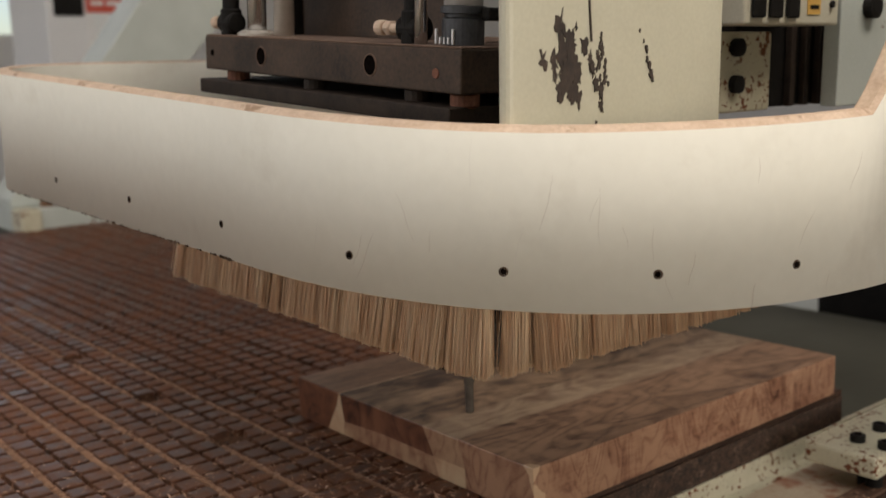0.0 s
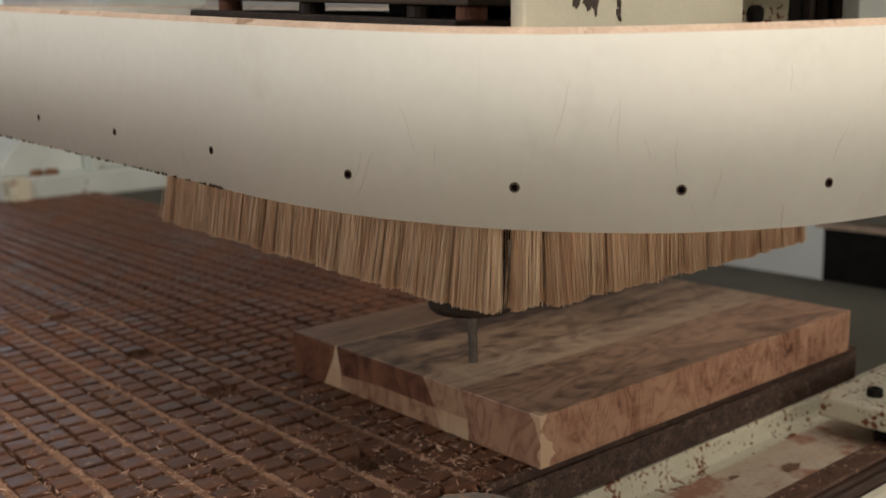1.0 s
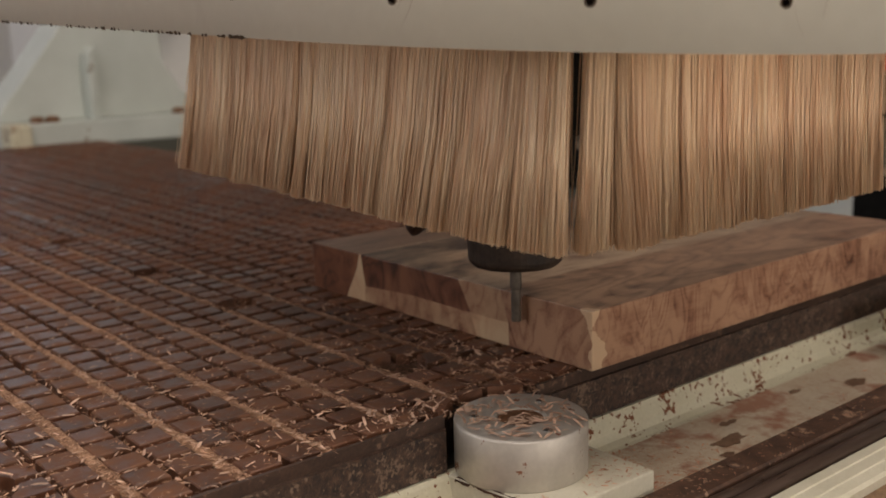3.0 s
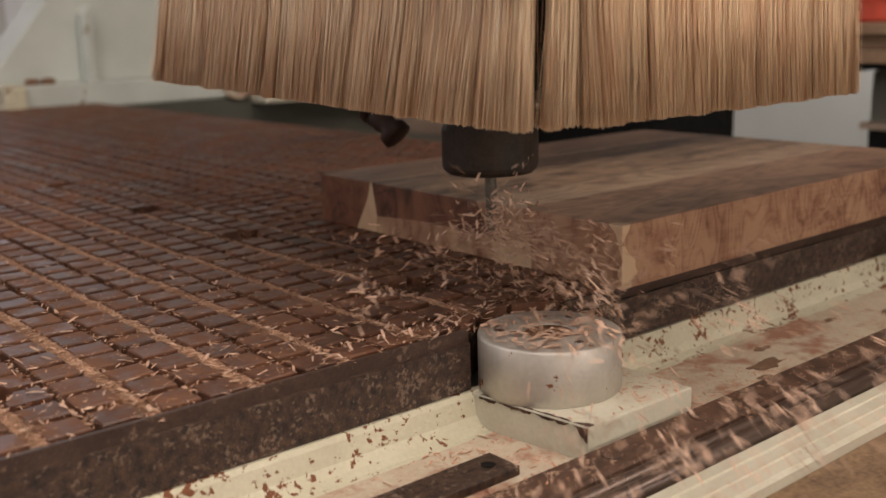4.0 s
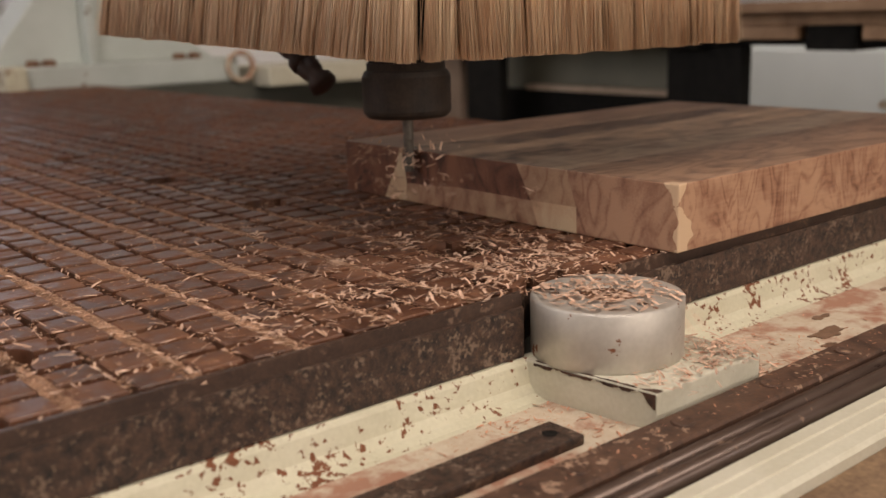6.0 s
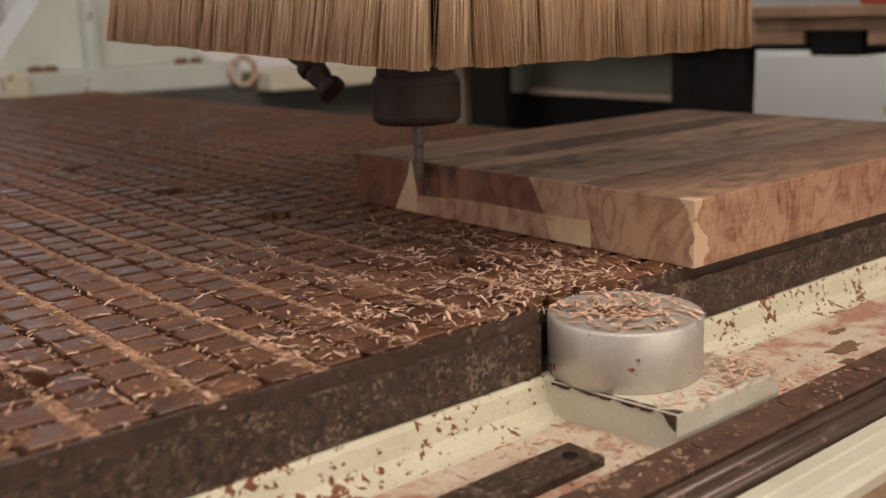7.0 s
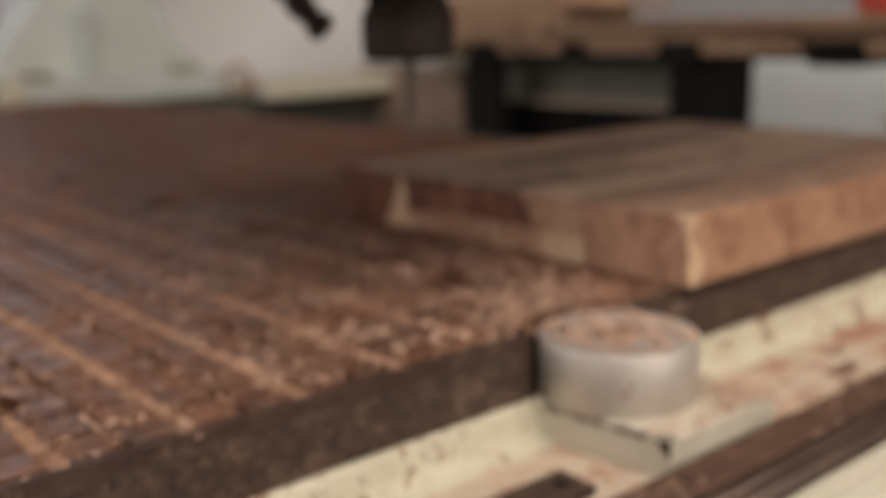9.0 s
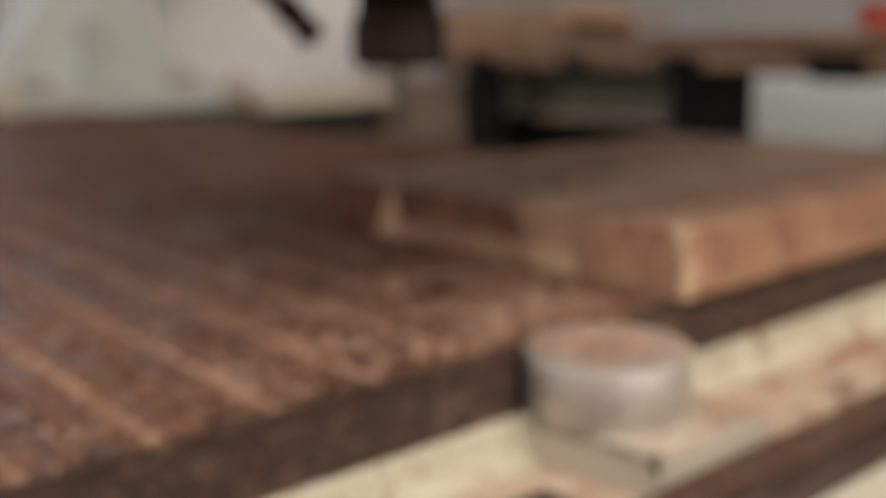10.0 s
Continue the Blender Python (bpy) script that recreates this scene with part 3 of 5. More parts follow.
def machine_bed():
    bed = thing("machine_bed", "cream painted machine bed with chipped rusty paint", "machine bed")
    part("body", box(X0, X1, 0.006, Y1, -0.85, -0.0335), M["olive"], bed, "dark grey steel frame under the table")
    part("base", box(X0, 0.9, -0.30, 0.0055, -0.85, -0.0608), M["rust_floor"], bed, "rust-brown dusty ledge")
    # the channel: a wall under the table's edge, an easing curve, then the dusty floor
    prof = [(0.006, -0.0335), (0.0015, -0.0335), (0.000, -0.036), (-0.002, -0.046), (-0.005, -0.0505), (-0.010, -0.0525), (-0.014, -0.053), (-0.014, -0.06), (0.006, -0.06)]
    part("channel_wall", prism(prof, "x", X0, 0.9), M["cream_rust"], bed, "cream paint flaking to rust", False)
    part("channel_floor", prism([(-0.0135, -0.0529), (-0.088, -0.0525), (-0.088, -0.06), (-0.0135, -0.06)], "x", X0, 0.9), M["tray_dusty"], bed, "cream channel floor under red sawdust")
    stain_rand = random.Random(23)
    floor_part = [o for o in bed.children if o.name.startswith("channel_floor")][0]
    for sx0, sy0, sr in ((0.075, -0.052, 0.016), (0.10, -0.034, 0.008), (0.055, -0.066, 0.007), (0.24, -0.05, 0.012), (0.19, -0.03, 0.006)):
        pts = []
        for i in range(26):
            a = 2 * math.pi * i / 26
            q = sr * (0.7 + 0.5 * noise.noise(Vector((math.cos(a) * 1.6, math.sin(a) * 1.6, sx0 * 90))) + stain_rand.uniform(-0.1, 0.1))
            pts.append((sx0 + 1.25 * q * math.cos(a), max(-0.077, sy0 + 0.55 * q * math.sin(a))))
        part("stain", prism(pts, "z", -0.0530, -0.05215), M["stain"], floor_part, "dark brown oil stain")
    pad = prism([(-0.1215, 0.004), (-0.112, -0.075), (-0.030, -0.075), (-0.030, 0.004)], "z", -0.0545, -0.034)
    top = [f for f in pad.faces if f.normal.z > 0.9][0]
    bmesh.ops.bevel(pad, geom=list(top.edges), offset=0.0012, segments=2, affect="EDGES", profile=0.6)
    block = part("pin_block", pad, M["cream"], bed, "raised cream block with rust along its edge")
    rr = random.Random(19)

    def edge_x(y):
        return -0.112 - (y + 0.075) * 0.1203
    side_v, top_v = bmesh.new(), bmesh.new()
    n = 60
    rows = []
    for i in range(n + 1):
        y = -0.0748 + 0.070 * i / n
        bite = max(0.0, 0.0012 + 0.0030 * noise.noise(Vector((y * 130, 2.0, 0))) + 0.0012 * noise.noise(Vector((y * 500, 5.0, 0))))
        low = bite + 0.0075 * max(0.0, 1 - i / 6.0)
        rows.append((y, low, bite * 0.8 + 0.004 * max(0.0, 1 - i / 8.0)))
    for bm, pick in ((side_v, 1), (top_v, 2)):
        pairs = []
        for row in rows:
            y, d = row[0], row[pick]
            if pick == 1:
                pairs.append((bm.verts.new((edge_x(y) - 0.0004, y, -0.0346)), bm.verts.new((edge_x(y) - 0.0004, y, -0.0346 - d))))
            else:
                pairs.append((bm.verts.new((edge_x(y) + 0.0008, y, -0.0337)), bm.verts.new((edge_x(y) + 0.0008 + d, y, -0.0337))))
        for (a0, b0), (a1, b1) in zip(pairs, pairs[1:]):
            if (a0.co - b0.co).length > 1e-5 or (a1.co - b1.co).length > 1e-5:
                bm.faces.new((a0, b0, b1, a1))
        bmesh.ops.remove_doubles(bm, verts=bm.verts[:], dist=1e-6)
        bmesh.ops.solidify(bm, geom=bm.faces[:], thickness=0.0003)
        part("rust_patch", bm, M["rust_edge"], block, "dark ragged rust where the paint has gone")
    bar = box(-0.70, -0.146, -0.062, -0.040, -0.0526, -0.0475, 0.0008)
    b = part("clamp_bar", bar, M["edge"], bed, "dark steel strip with a round hole")
    part("bar_hole", lathe([(0, -0.0474), (0.0035, -0.0474), (0.0038, -0.0472), (0.0026, -0.0471), (0, -0.0473)], 16, Matrix.Translation((-0.157, -0.051, 0))), M["black"], b)
    # guide rail beside the channel
    rail_prof = [(-0.078, -0.0605), (-0.078, -0.0455), (-0.079, -0.0445), (-0.099, -0.0445), (-0.100, -0.046), (-0.100, -0.0605)]
    rail = part("guide_rail", prism(rail_prof, "x", X0, 0.9), M["rail_dusty"], bed, "sawdust-covered brown guide rail")
    for i in range(22):
        x = -0.67 + i * 0.07
        part("rail_screw", lathe([(0, -0.0443), (0.0032, -0.0442), (0.005, -0.0436), (0.0056, -0.0440), (0.0056, -0.0446)], 16, Matrix.Translation((x, -0.0885, 0))), M["rail_dusty"], rail)
    side = [(-0.1003, -0.0605)]
    for c in (-0.1048, -0.1138):
        side += [(c + 0.0044 * math.cos(a), -0.0500 + 0.0042 * math.sin(a)) for a in [math.pi * i / 12 for i in range(13)]]
    side.append((-0.1185, -0.0605))
    cover = part("rail_cover", prism(side, "x", X0, 0.9), M["rail_gloss"], bed, "glossy dark brown ribbed strip")
    for f in cover.data.polygons:
        f.use_smooth = abs(f.normal.x) < 0.5
    strip = [(-0.119, -0.0605), (-0.119, -0.0525), (-0.121, -0.0505), (-0.128, -0.0505), (-0.1285, -0.0515), (-0.1365, -0.0515), (-0.137, -0.0525), (-0.144, -0.053), (-0.146, -0.055), (-0.146, -0.0605)]
    part("edge_strip", prism(strip, "x", X0, 0.9), M["cream"], bed, "ribbed cream edge strip")
    teeth = [box(X0 + 0.006 * i, X0 + 0.006 * i + 0.003, -0.215, -0.20, -0.0605, -0.052) for i in range(230)]
    part("rack", join(*teeth), M["bare"], bed, "dark toothed rack")
    part("side_body", box(X1 + 0.004, 1.15, 0.007, 1.9, -0.85, -0.115, 0.004), M["olive"], bed, "dark olive steel side body")


machine_bed()


def stop_pin():
    ob = thing("stop_pin", "round aluminium stop pin dusted with shavings", "stop pin", at=pose(PIN[0], PIN[1], -0.034))
    R, h = 0.0392, 0.0305
    part("body", lathe([(0, 0), (R - 0.0005, 0), (R, 0.0006), (R, h - 0.0012), (R - 0.0005, h - 0.0003), (R - 0.0013, h), (0.0150, h), (0.0140, h - 0.0006), (0.0125, h - 0.0038), (0, h - 0.0042)], 72), M["alu"], ob, smooth=False)
    part("recess", lathe([(0, h - 0.0041), (0.0120, h - 0.0037), (0.0134, h - 0.0012), (0.0120, h - 0.0020), (0, h - 0.0028)], 32), M["grease"], ob, "rust-brown countersunk middle")
    for a in (20, 140, 260):
        part("screw", lathe([(0, h), (0.0028, h + 0.0001), (0.0028, h + 0.0007), (0.0016, h + 0.0008), (0, h + 0.0002)], 14, Matrix.Translation((0.027 * math.cos(radians(a)), 0.027 * math.sin(radians(a)), 0))), M["steel"], ob)
    for p in ob.children:
        if p.name.startswith("body"):
            for f in p.data.polygons:
                f.use_smooth = abs(f.normal.z) < 0.2


stop_pin()


def clamp_block():
    ob = thing("clamp_block", "cream painted steel bracket with black bolts", "bracket")
    part("plate", box(0.315, 0.56, -0.10, -0.030, -0.032, -0.012, 0.003), M["cream_rust"], ob)
    for x, y in ((0.345, -0.066), (0.385, -0.066), (0.345, -0.092), (0.43, -0.06)):
        part("bolt", lathe([(0, -0.012), (0.0065, -0.012), (0.0068, -0.0115), (0.0068, -0.0055), (0.006, -0.005), (0.0035, -0.005), (0.0035, -0.0085), (0, -0.0085)], 20, Matrix.Translation((x, y, 0))), M["black"], ob)
    for x, y in ((0.335, -0.088), (0.345, -0.075)):
        part("spacer", rod((x, y, -0.0525), (x, y, -0.0318), 0.0075, 18), M["black"], ob)
    part("foot", box(0.40, 0.56, -0.10, -0.03, -0.0528, -0.0318), M["olive"], ob)


clamp_block()

# ---- the wooden board ----


def board():
    ob = thing("wooden_board", "thick laminated walnut-brown board with pale sapwood streaks", "wooden board")
    L, T, W = 0.42, 0.04, 0.33
    cuts = [
        ("wood_brown", [(0, 0), (0.078, 0), (0.0782, 0.0172), (0.0865, T), (0, T)]),
        ("wood_sap", [(0.078, 0), (0.112, 0), (0.1185, 0.0168), (0.0782, 0.0172)]),
        ("wood_mid", [(0.0782, 0.0172), (0.1185, 0.0168), (0.132, T), (0.0865, T)]),
        ("wood_dark", [(0.1185, 0.0168), (0.19, 0.0172), (0.2505, 0.0138), (0.2560, T), (0.132, T)]),
        ("wood_mid", [(0.112, 0), (0.2525, 0), (0.2505, 0.0138), (0.19, 0.0172), (0.1185, 0.0168)]),
        ("wood_sap", [(0.2525, 0), (0.279, 0), (0.2622, 0.027), (0.258, T), (0.2560, T), (0.2505, 0.0138)]),
        ("wood_end", [(0.279, 0), (W, 0), (W, T), (0.258, T), (0.2622, 0.027)]),
    ]
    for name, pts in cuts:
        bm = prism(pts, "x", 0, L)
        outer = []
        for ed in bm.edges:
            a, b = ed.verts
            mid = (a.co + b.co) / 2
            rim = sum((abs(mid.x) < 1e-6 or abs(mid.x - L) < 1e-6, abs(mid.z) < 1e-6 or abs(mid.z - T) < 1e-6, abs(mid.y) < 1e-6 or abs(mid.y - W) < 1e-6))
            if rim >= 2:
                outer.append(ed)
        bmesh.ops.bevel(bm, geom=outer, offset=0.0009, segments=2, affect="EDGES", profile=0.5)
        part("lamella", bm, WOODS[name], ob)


board()

# ---- the router head ----
TIP = 3.0  # degrees by which hood and brushes rise towards the back


def dust_hood():
    """The fixed hood: a bent laminate wall round the spindle, open above and below."""
    ob = thing("dust_hood", "cream laminated dust hood with bare edges and screw holes", "dust hood")
    th, z0, z1, cx, cy, ra, rb, ex = 0.013, 0.206, 0.303, 0.100, 0.087, 0.2955, 0.314, 2.5
    path, tops = [], []

    def bend(a):
        """Plan point on the rounded front corner, a from the front (0) to the side (90 degrees), and its outward normal."""
        s, c = math.sin(a), math.cos(a)
        p = Vector((cx - ra * s ** (2 / ex), cy - rb * c ** (2 / ex)))
        n = Vector((-(max(s, 1e-6) ** (2 - 2 / ex)) / ra, -(max(c, 1e-6) ** (2 - 2 / ex)) / rb)).normalized()
        return p, n
    for i in range(15):
        path.append((0.62 - 0.52 * i / 14, cy - rb))
    path += [bend(math.pi / 2 * (0.5 - 0.5 * math.cos(math.pi * i / 48)))[0][:] for i in range(1, 49)]
    path += [(cx - ra - 0.0175 * i / 8, cy + 0.375 * i / 8) for i in range(1, 9)]
    bx, by, br = cx - ra - 0.0175 + 0.115, cy + 0.375, 0.115
    path += [(bx - br * math.cos(a), by + br * math.sin(a)) for a in [math.pi / 2 * i / 20 for i in range(1, 21)]]
    path += [(bx + 0.55 * i / 6, by + br) for i in range(1, 7)]
    path = path[::-1]
    tops = [z1 + 0.03 * max(0.0, min(0.17, x + 0.13)) + max(0.0, min(0.10, (x - 0.044) * 1.5)) if y < -0.1 else z1 + 0.022 * max(0.0, y + 0.1) for x, y in path]
    m = pose(0, -0.12, z0, TIP) @ pose(0, 0.12, -z0)
    wall = part("hood_wall", wall_strip(path, z0, z1, th, tops, 0.0032), [M["hood"], M["mdf"]], ob, at=m)
    me = wall.data
    for f in me.polygons:
        f.use_smooth = abs(f.normal.z) < 0.4 and f.material_index == 0
    # screw holes along the lower edge
    for x, y in ((-0.010, -0.217), (-0.085, -0.183), (-0.144, -0.129), (-0.185, -0.043), (-0.196, 0.084), (-0.203, 0.217), (-0.210, 0.354), (0.09, -0.224), (0.19, -0.224)):
        if y < cy - 0.01 and x < cx:
            best = min((math.pi / 2 * i / 400 for i in range(401)), key=lambda a: (bend(a)[0] - Vector((x, y))).length)
            (px, py), d = bend(best)
        elif x < 0:
            (px, py), d = (cx - ra - 0.0175 * (y - cy) / 0.375, y), Vector((-1, 0))
        else:
            (px, py), d = (x, cy - rb), Vector((0, -1))
        q = Vector((d.x, d.y, 0)).to_track_quat("Z", "Y").to_matrix().to_4x4()
        hz = 0.227 if y < 0 else 0.228
        part("screw_hole", lathe([(0, 0.0003), (0.0015, 0.0003), (0.0017, 0.0002), (0.0018, -0.001)], 18, Matrix.Translation((px, py, hz)) @ q), M["void"], wall)
        part("hole_rim", lathe([(0.0018, 0.0001), (0.0019, 0.0004), (0.0026, 0.0002), (0.0027, -0.001)], 18, Matrix.Translation((px, py, hz)) @ q), M["hole"], wall)
    rr = random.Random(8)
    for k in range(20):
        a = rr.uniform(0.1, 1.35)
        z = rr.uniform(0.215, 0.285)
        ln, lean = rr.uniform(0.008, 0.032), rr.uniform(-0.5, 0.5)
        w = rr.uniform(0.00005, 0.00013)
        pts = []
        for i in range(6):
            s = (i / 5 - 0.5) * ln
            pts.append((a + s * lean / 0.3 + 0.002 * math.sin(i * 1.3 + k), z + s))
        bm = bmesh.new()
        vs = []
        for i, (aa, zz) in enumerate(pts):
            ww = w * (0.3 + math.sin(math.pi * (i + 0.3) / 5.6))
            c, nn = bend(aa)
            c = c + nn * 0.0003
            vs.append([bm.verts.new((c.x - nn.y * o, c.y + nn.x * o, zz)) for o in (-ww, ww)])
        for p, q in zip(vs, vs[1:]):
            bm.faces.new((p[0], p[1], q[1], q[0]))
        part("scratch", bm, M["scratch_dark"] if k % 5 else M["scratch_pale"], wall, at=m)
    # torn laminate along the lower edge
    burrs = []
    for k in range(150):
        i = rr.randrange(26, 38) if k < 140 else rr.randrange(38, 50)
        (ax, ay), (bx2, by2) = path[i], path[i + 1]
        f = rr.random()
        c = Vector((ax + (bx2 - ax) * f, ay + (by2 - ay) * f, z0))
        s = rr.uniform(0.0004, 0.0014) * (1.0 if k < 140 else 0.4)
        bm = bmesh.new()
        bmesh.ops.create_cone(bm, segments=5, radius1=s, radius2=s * 0.2, depth=s * rr.uniform(0.8, 1.8), cap_ends=True, matrix=Matrix.Translation(c) @ Euler((math.pi + rr.gauss(0, 0.5), rr.gauss(0, 0.5), 0)).to_matrix().to_4x4())
        burrs.append(bm)
    part("torn_edge", join(*burrs), M["hole"], wall, "dark splinters along the lower edge")["kind"] = "stuff"
    return ob


M["scratch_dark"] = mat("scratch_dark", (0.40, 0.34, 0.27), (0.50, 0.44, 0.36), 90, (0.5, 0.7), bump=0)
M["scratch_pale"] = mat("scratch_pale", (0.66, 0.63, 0.56), (0.72, 0.70, 0.62), 90, (0.5, 0.7), bump=0)


def carriage():
    """What carries the spindle above the hood: plates, rods, fittings and the chipped cream cover."""
    ob = thing("spindle_carriage", "black steel carriage plates with a chipped cream cover", "machine carriage")
    m = pose(0, -0.1, 0.32, 1.6) @ pose(0, 0.1, -0.32)
    left = pose(0, -0.1, 0.31, 4.2) @ pose(0, 0.1, -0.32)

    def put(name, bm, material, at=m, label="", smooth=False):
        return part(name, bm, material, ob, label, smooth, at)
    put("lower_plate", box(-0.112, 0.10, -0.052, 0.268, 0.305, 0.316, 0.001), M["black_steel"], left, "black oxide lower plate with a dusty rim")
    up = put("upper_plate", box(-0.106, 0.10, -0.055, 0.268, 0.3235, 0.350, 0.0012), M["dirty_plate"], left, "dusty dark steel upper plate")
    for y in (0.177, 0.036):
        part("plate_hole", lathe([(0, 0.0004), (0.0062, 0.0004), (0.0064, 0.0)], 24, Matrix.Translation((-0.1062, y, 0.337)) @ Matrix.Rotation(-math.pi / 2, 4, "Y")), M["void"], up)
        part("hole_rim", lathe([(0.0064, 0.0002), (0.0066, 0.0005), (0.0074, 0.0004), (0.0076, -0.0002)], 24, Matrix.Translation((-0.1062, y, 0.337)) @ Matrix.Rotation(-math.pi / 2, 4, "Y")), M["dusty_edge"], up)
    part("plate_screw", lathe([(0, 0.0005), (0.003, 0.0006), (0.0032, 0)], 16, Matrix.Translation((-0.1062, -0.032, 0.335)) @ Matrix.Rotation(-math.pi / 2, 4, "Y")), M["rust_red"], up)
    part("plate_screw", lathe([(0, 0.0005), (0.0024, 0.0006), (0.0026, 0)], 16, Matrix.Translation((-0.1062, 0.255, 0.337)) @ Matrix.Rotation(-math.pi / 2, 4, "Y")), M["void"], up)
    part("dust_rim", box(-0.1050, 0.099, -0.054, 0.267, 0.3501, 0.3512, 0.0004), M["dusty_edge"], up, "brown dust lying on the plate")
    for y in (-0.045, 0.0, 0.12, 0.235):
        put("spacer", rod((-0.094, y, 0.315), (-0.094, y, 0.324), 0.009), M["rust_red"] if y in (0.235, -0.045) else M["black_steel"], left)
    put("back_plate", box(-0.03, 0.0, 0.045, 0.262, 0.35, 0.62, 0.002), M["dirty_plate"], left, "dusty brown upright plate")
    put("side_tube", rod((-0.030, 0.249, 0.35), (-0.030, 0.249, 0.62), 0.010, 20), M["black"], left, smooth=True)
    put("guide_rod", rod((-0.085, 0.219, 0.35), (-0.085, 0.219, 0.62), 0.0075, 24), M["steel"], left, "polished steel rod", True)
    put("guide_rod", rod((-0.070, 0.203, 0.35), (-0.070, 0.203, 0.62), 0.0080, 24), M["alu"], left, "dull steel rod", True)
    put("rod_collar", lathe([(0.0077, 0), (0.0155, 0), (0.0155, 0.003), (0.0115, 0.0055), (0.0077, 0.0055)], 28, Matrix.Translation((-0.085, 0.219, 0.35))), M["alu"], left)
    # air fittings
    for y, out in ((0.252, 0.014), (0.010, 0.026)):
        f = put("air_fitting", join(rod((-0.090, y, 0.350), (-0.090, y, 0.372), 0.0085, 18), rod((-0.090, y - 0.010, 0.3605), (-0.090, y + 0.010, 0.3605), 0.0085, 18), rod((-0.090, y, 0.371), (-0.090, y, 0.392), 0.0068, 16)), M["black"], left, "black air fitting")
        part("hose", rod((-0.090, y, 0.391), (-0.092, y + 0.003, 0.62), 0.0052, 14), M["black"], f)
        part("nozzle_nut", join(rod((-0.092, y + 0.009, 0.3605), (-0.092, y + out + 0.006, 0.3605), 0.0032, 14), rod((-0.092, y + out - 0.006, 0.3605), (-0.092, y + out - 0.001, 0.3605), 0.0052, 6), rod((-0.092, y + out + 0.002, 0.3605), (-0.092, y + out + 0.010, 0.3605), 0.0050, 12)), M["mdf"], f, "dull brass nut")
    put("guide_rod", rod((-0.095, -0.003, 0.35), (-0.095, -0.003, 0.62), 0.0042, 20), M["steel"], left, "thin polished rod", True)
    cyl = put("air_cylinder", lathe([(0, 0.350), (0.0125, 0.350), (0.0132, 0.3515), (0.0132, 0.367), (0.0115, 0.368), (0.0115, 0.370), (0.0142, 0.3705), (0.0142, 0.3745), (0.0115, 0.375), (0, 0.375)], 32, Matrix.Translation((-0.080, -0.026, 0))), M["cyl_grey"], left, "dark grey air cylinder with a pale sleeve")
    part("sleeve", lathe([(0, 0.375), (0.0122, 0.375), (0.0122, 0.62), (0, 0.62)], 32, Matrix.Translation((-0.080, -0.026, 0))), M["hosepad"], cyl, "pale pink sleeve", True)
    part("clamp_ear", box(-0.078, -0.066, -0.047, -0.039, 0.366, 0.374, 0.002), M["black"], cyl)
    for y, h in ((-0.0325, 0.009), (-0.0285, 0.004), (-0.0245, 0.004), (-0.0205, 0.004), (-0.0165, 0.009)):
        part("marking", box(-0.0938, -0.0925, y, y + 0.0012, 0.352, 0.352 + h), M["paper"], cyl, "white marking bar")
    cov = put("cover", box(-0.136, 0.047, -0.128, -0.119, 0.28, 0.75, 0.004, 3), M["cream_chip"], label="cream painted cover chipped to bare dark metal")
    rr = random.Random(12)
    for k in range(56):
        if k < 30:
            u, v = rr.gauss(-0.090, 0.0085), rr.gauss(0.331, 0.011)
        elif k < 46:
            u, v = rr.gauss(-0.066, 0.0045), rr.gauss(0.325, 0.011)
        else:
            v = rr.uniform(0.322, 0.352)
            u = -0.027 - (v - 0.335) * 0.35 + rr.uniform(-0.002, 0.002)
        size = rr.uniform(0.0015, 0.0065) * (1.15 if k < 30 else 0.75 if k < 46 else 0.4)
        pts = []
        for i in range(17):
            a = 2 * math.pi * i / 17
            q = size * rr.uniform(0.25, 1.15)
            pts.append((u + 0.75 * q * math.cos(a), v + 1.6 * q * math.sin(a)))
        part("paint_chip", prism(pts, "y", -0.12835 - 0.00001 * k, -0.1279), M["bare"], cov, "bare dark metal where paint came off")
    part("paint_chip", prism([(-0.0745, 0.345), (-0.0735, 0.345), (-0.0760, 0.372), (-0.0785, 0.40), (-0.0792, 0.40), (-0.0768, 0.372)], "y", -0.1290, -0.1279), M["bare"], cov, "long scratch to bare metal")
    # to the side: black column, terminals, bolted plates
    put("column", box(0.215, 0.375, -0.02, 0.06, 0.29, 0.75, 0.002), M["black"], label="black ribbed column")
    for i in range(4):
        put("column_rib", box(0.285 + 0.022 * i, 0.292 + 0.022 * i, -0.027, -0.0203, 0.29, 0.75, 0.001), M["black_steel"])
    t = put("terminal_box", box(0.145, 0.272, -0.075, -0.04, 0.356, 0.42, 0.002), M["cream"], label="cream terminal box with black sockets")
    for i in range(3):
        part("socket", box(0.152 + 0.022 * i, 0.168 + 0.022 * i, -0.0785, -0.0752, 0.361, 0.385, 0.0015), M["black"], t)
    part("warning_label", box(0.226, 0.244, -0.0758, -0.0752, 0.364, 0.40), M["yellow"], t, "yellow label with dark bars")
    for i in range(3):
        part("label_bar", box(0.229, 0.241, -0.0762, -0.0759, 0.368 + 0.010 * i, 0.371 + 0.010 * i), M["black"], t)
    part("box_screw", lathe([(0, 0), (0.0028, 0.0), (0.0028, 0.002), (0, 0.002)], 14, Matrix.Translation((0.26, -0.0752, 0.372)) @ Matrix.Rotation(math.pi / 2, 4, "X")), M["black"], t)
    b = put("rusty_bracket", box(0.165, 0.235, -0.040, -0.028, 0.29, 0.352, 0.002), M["cream_rust"], label="cream bracket with rust runs")
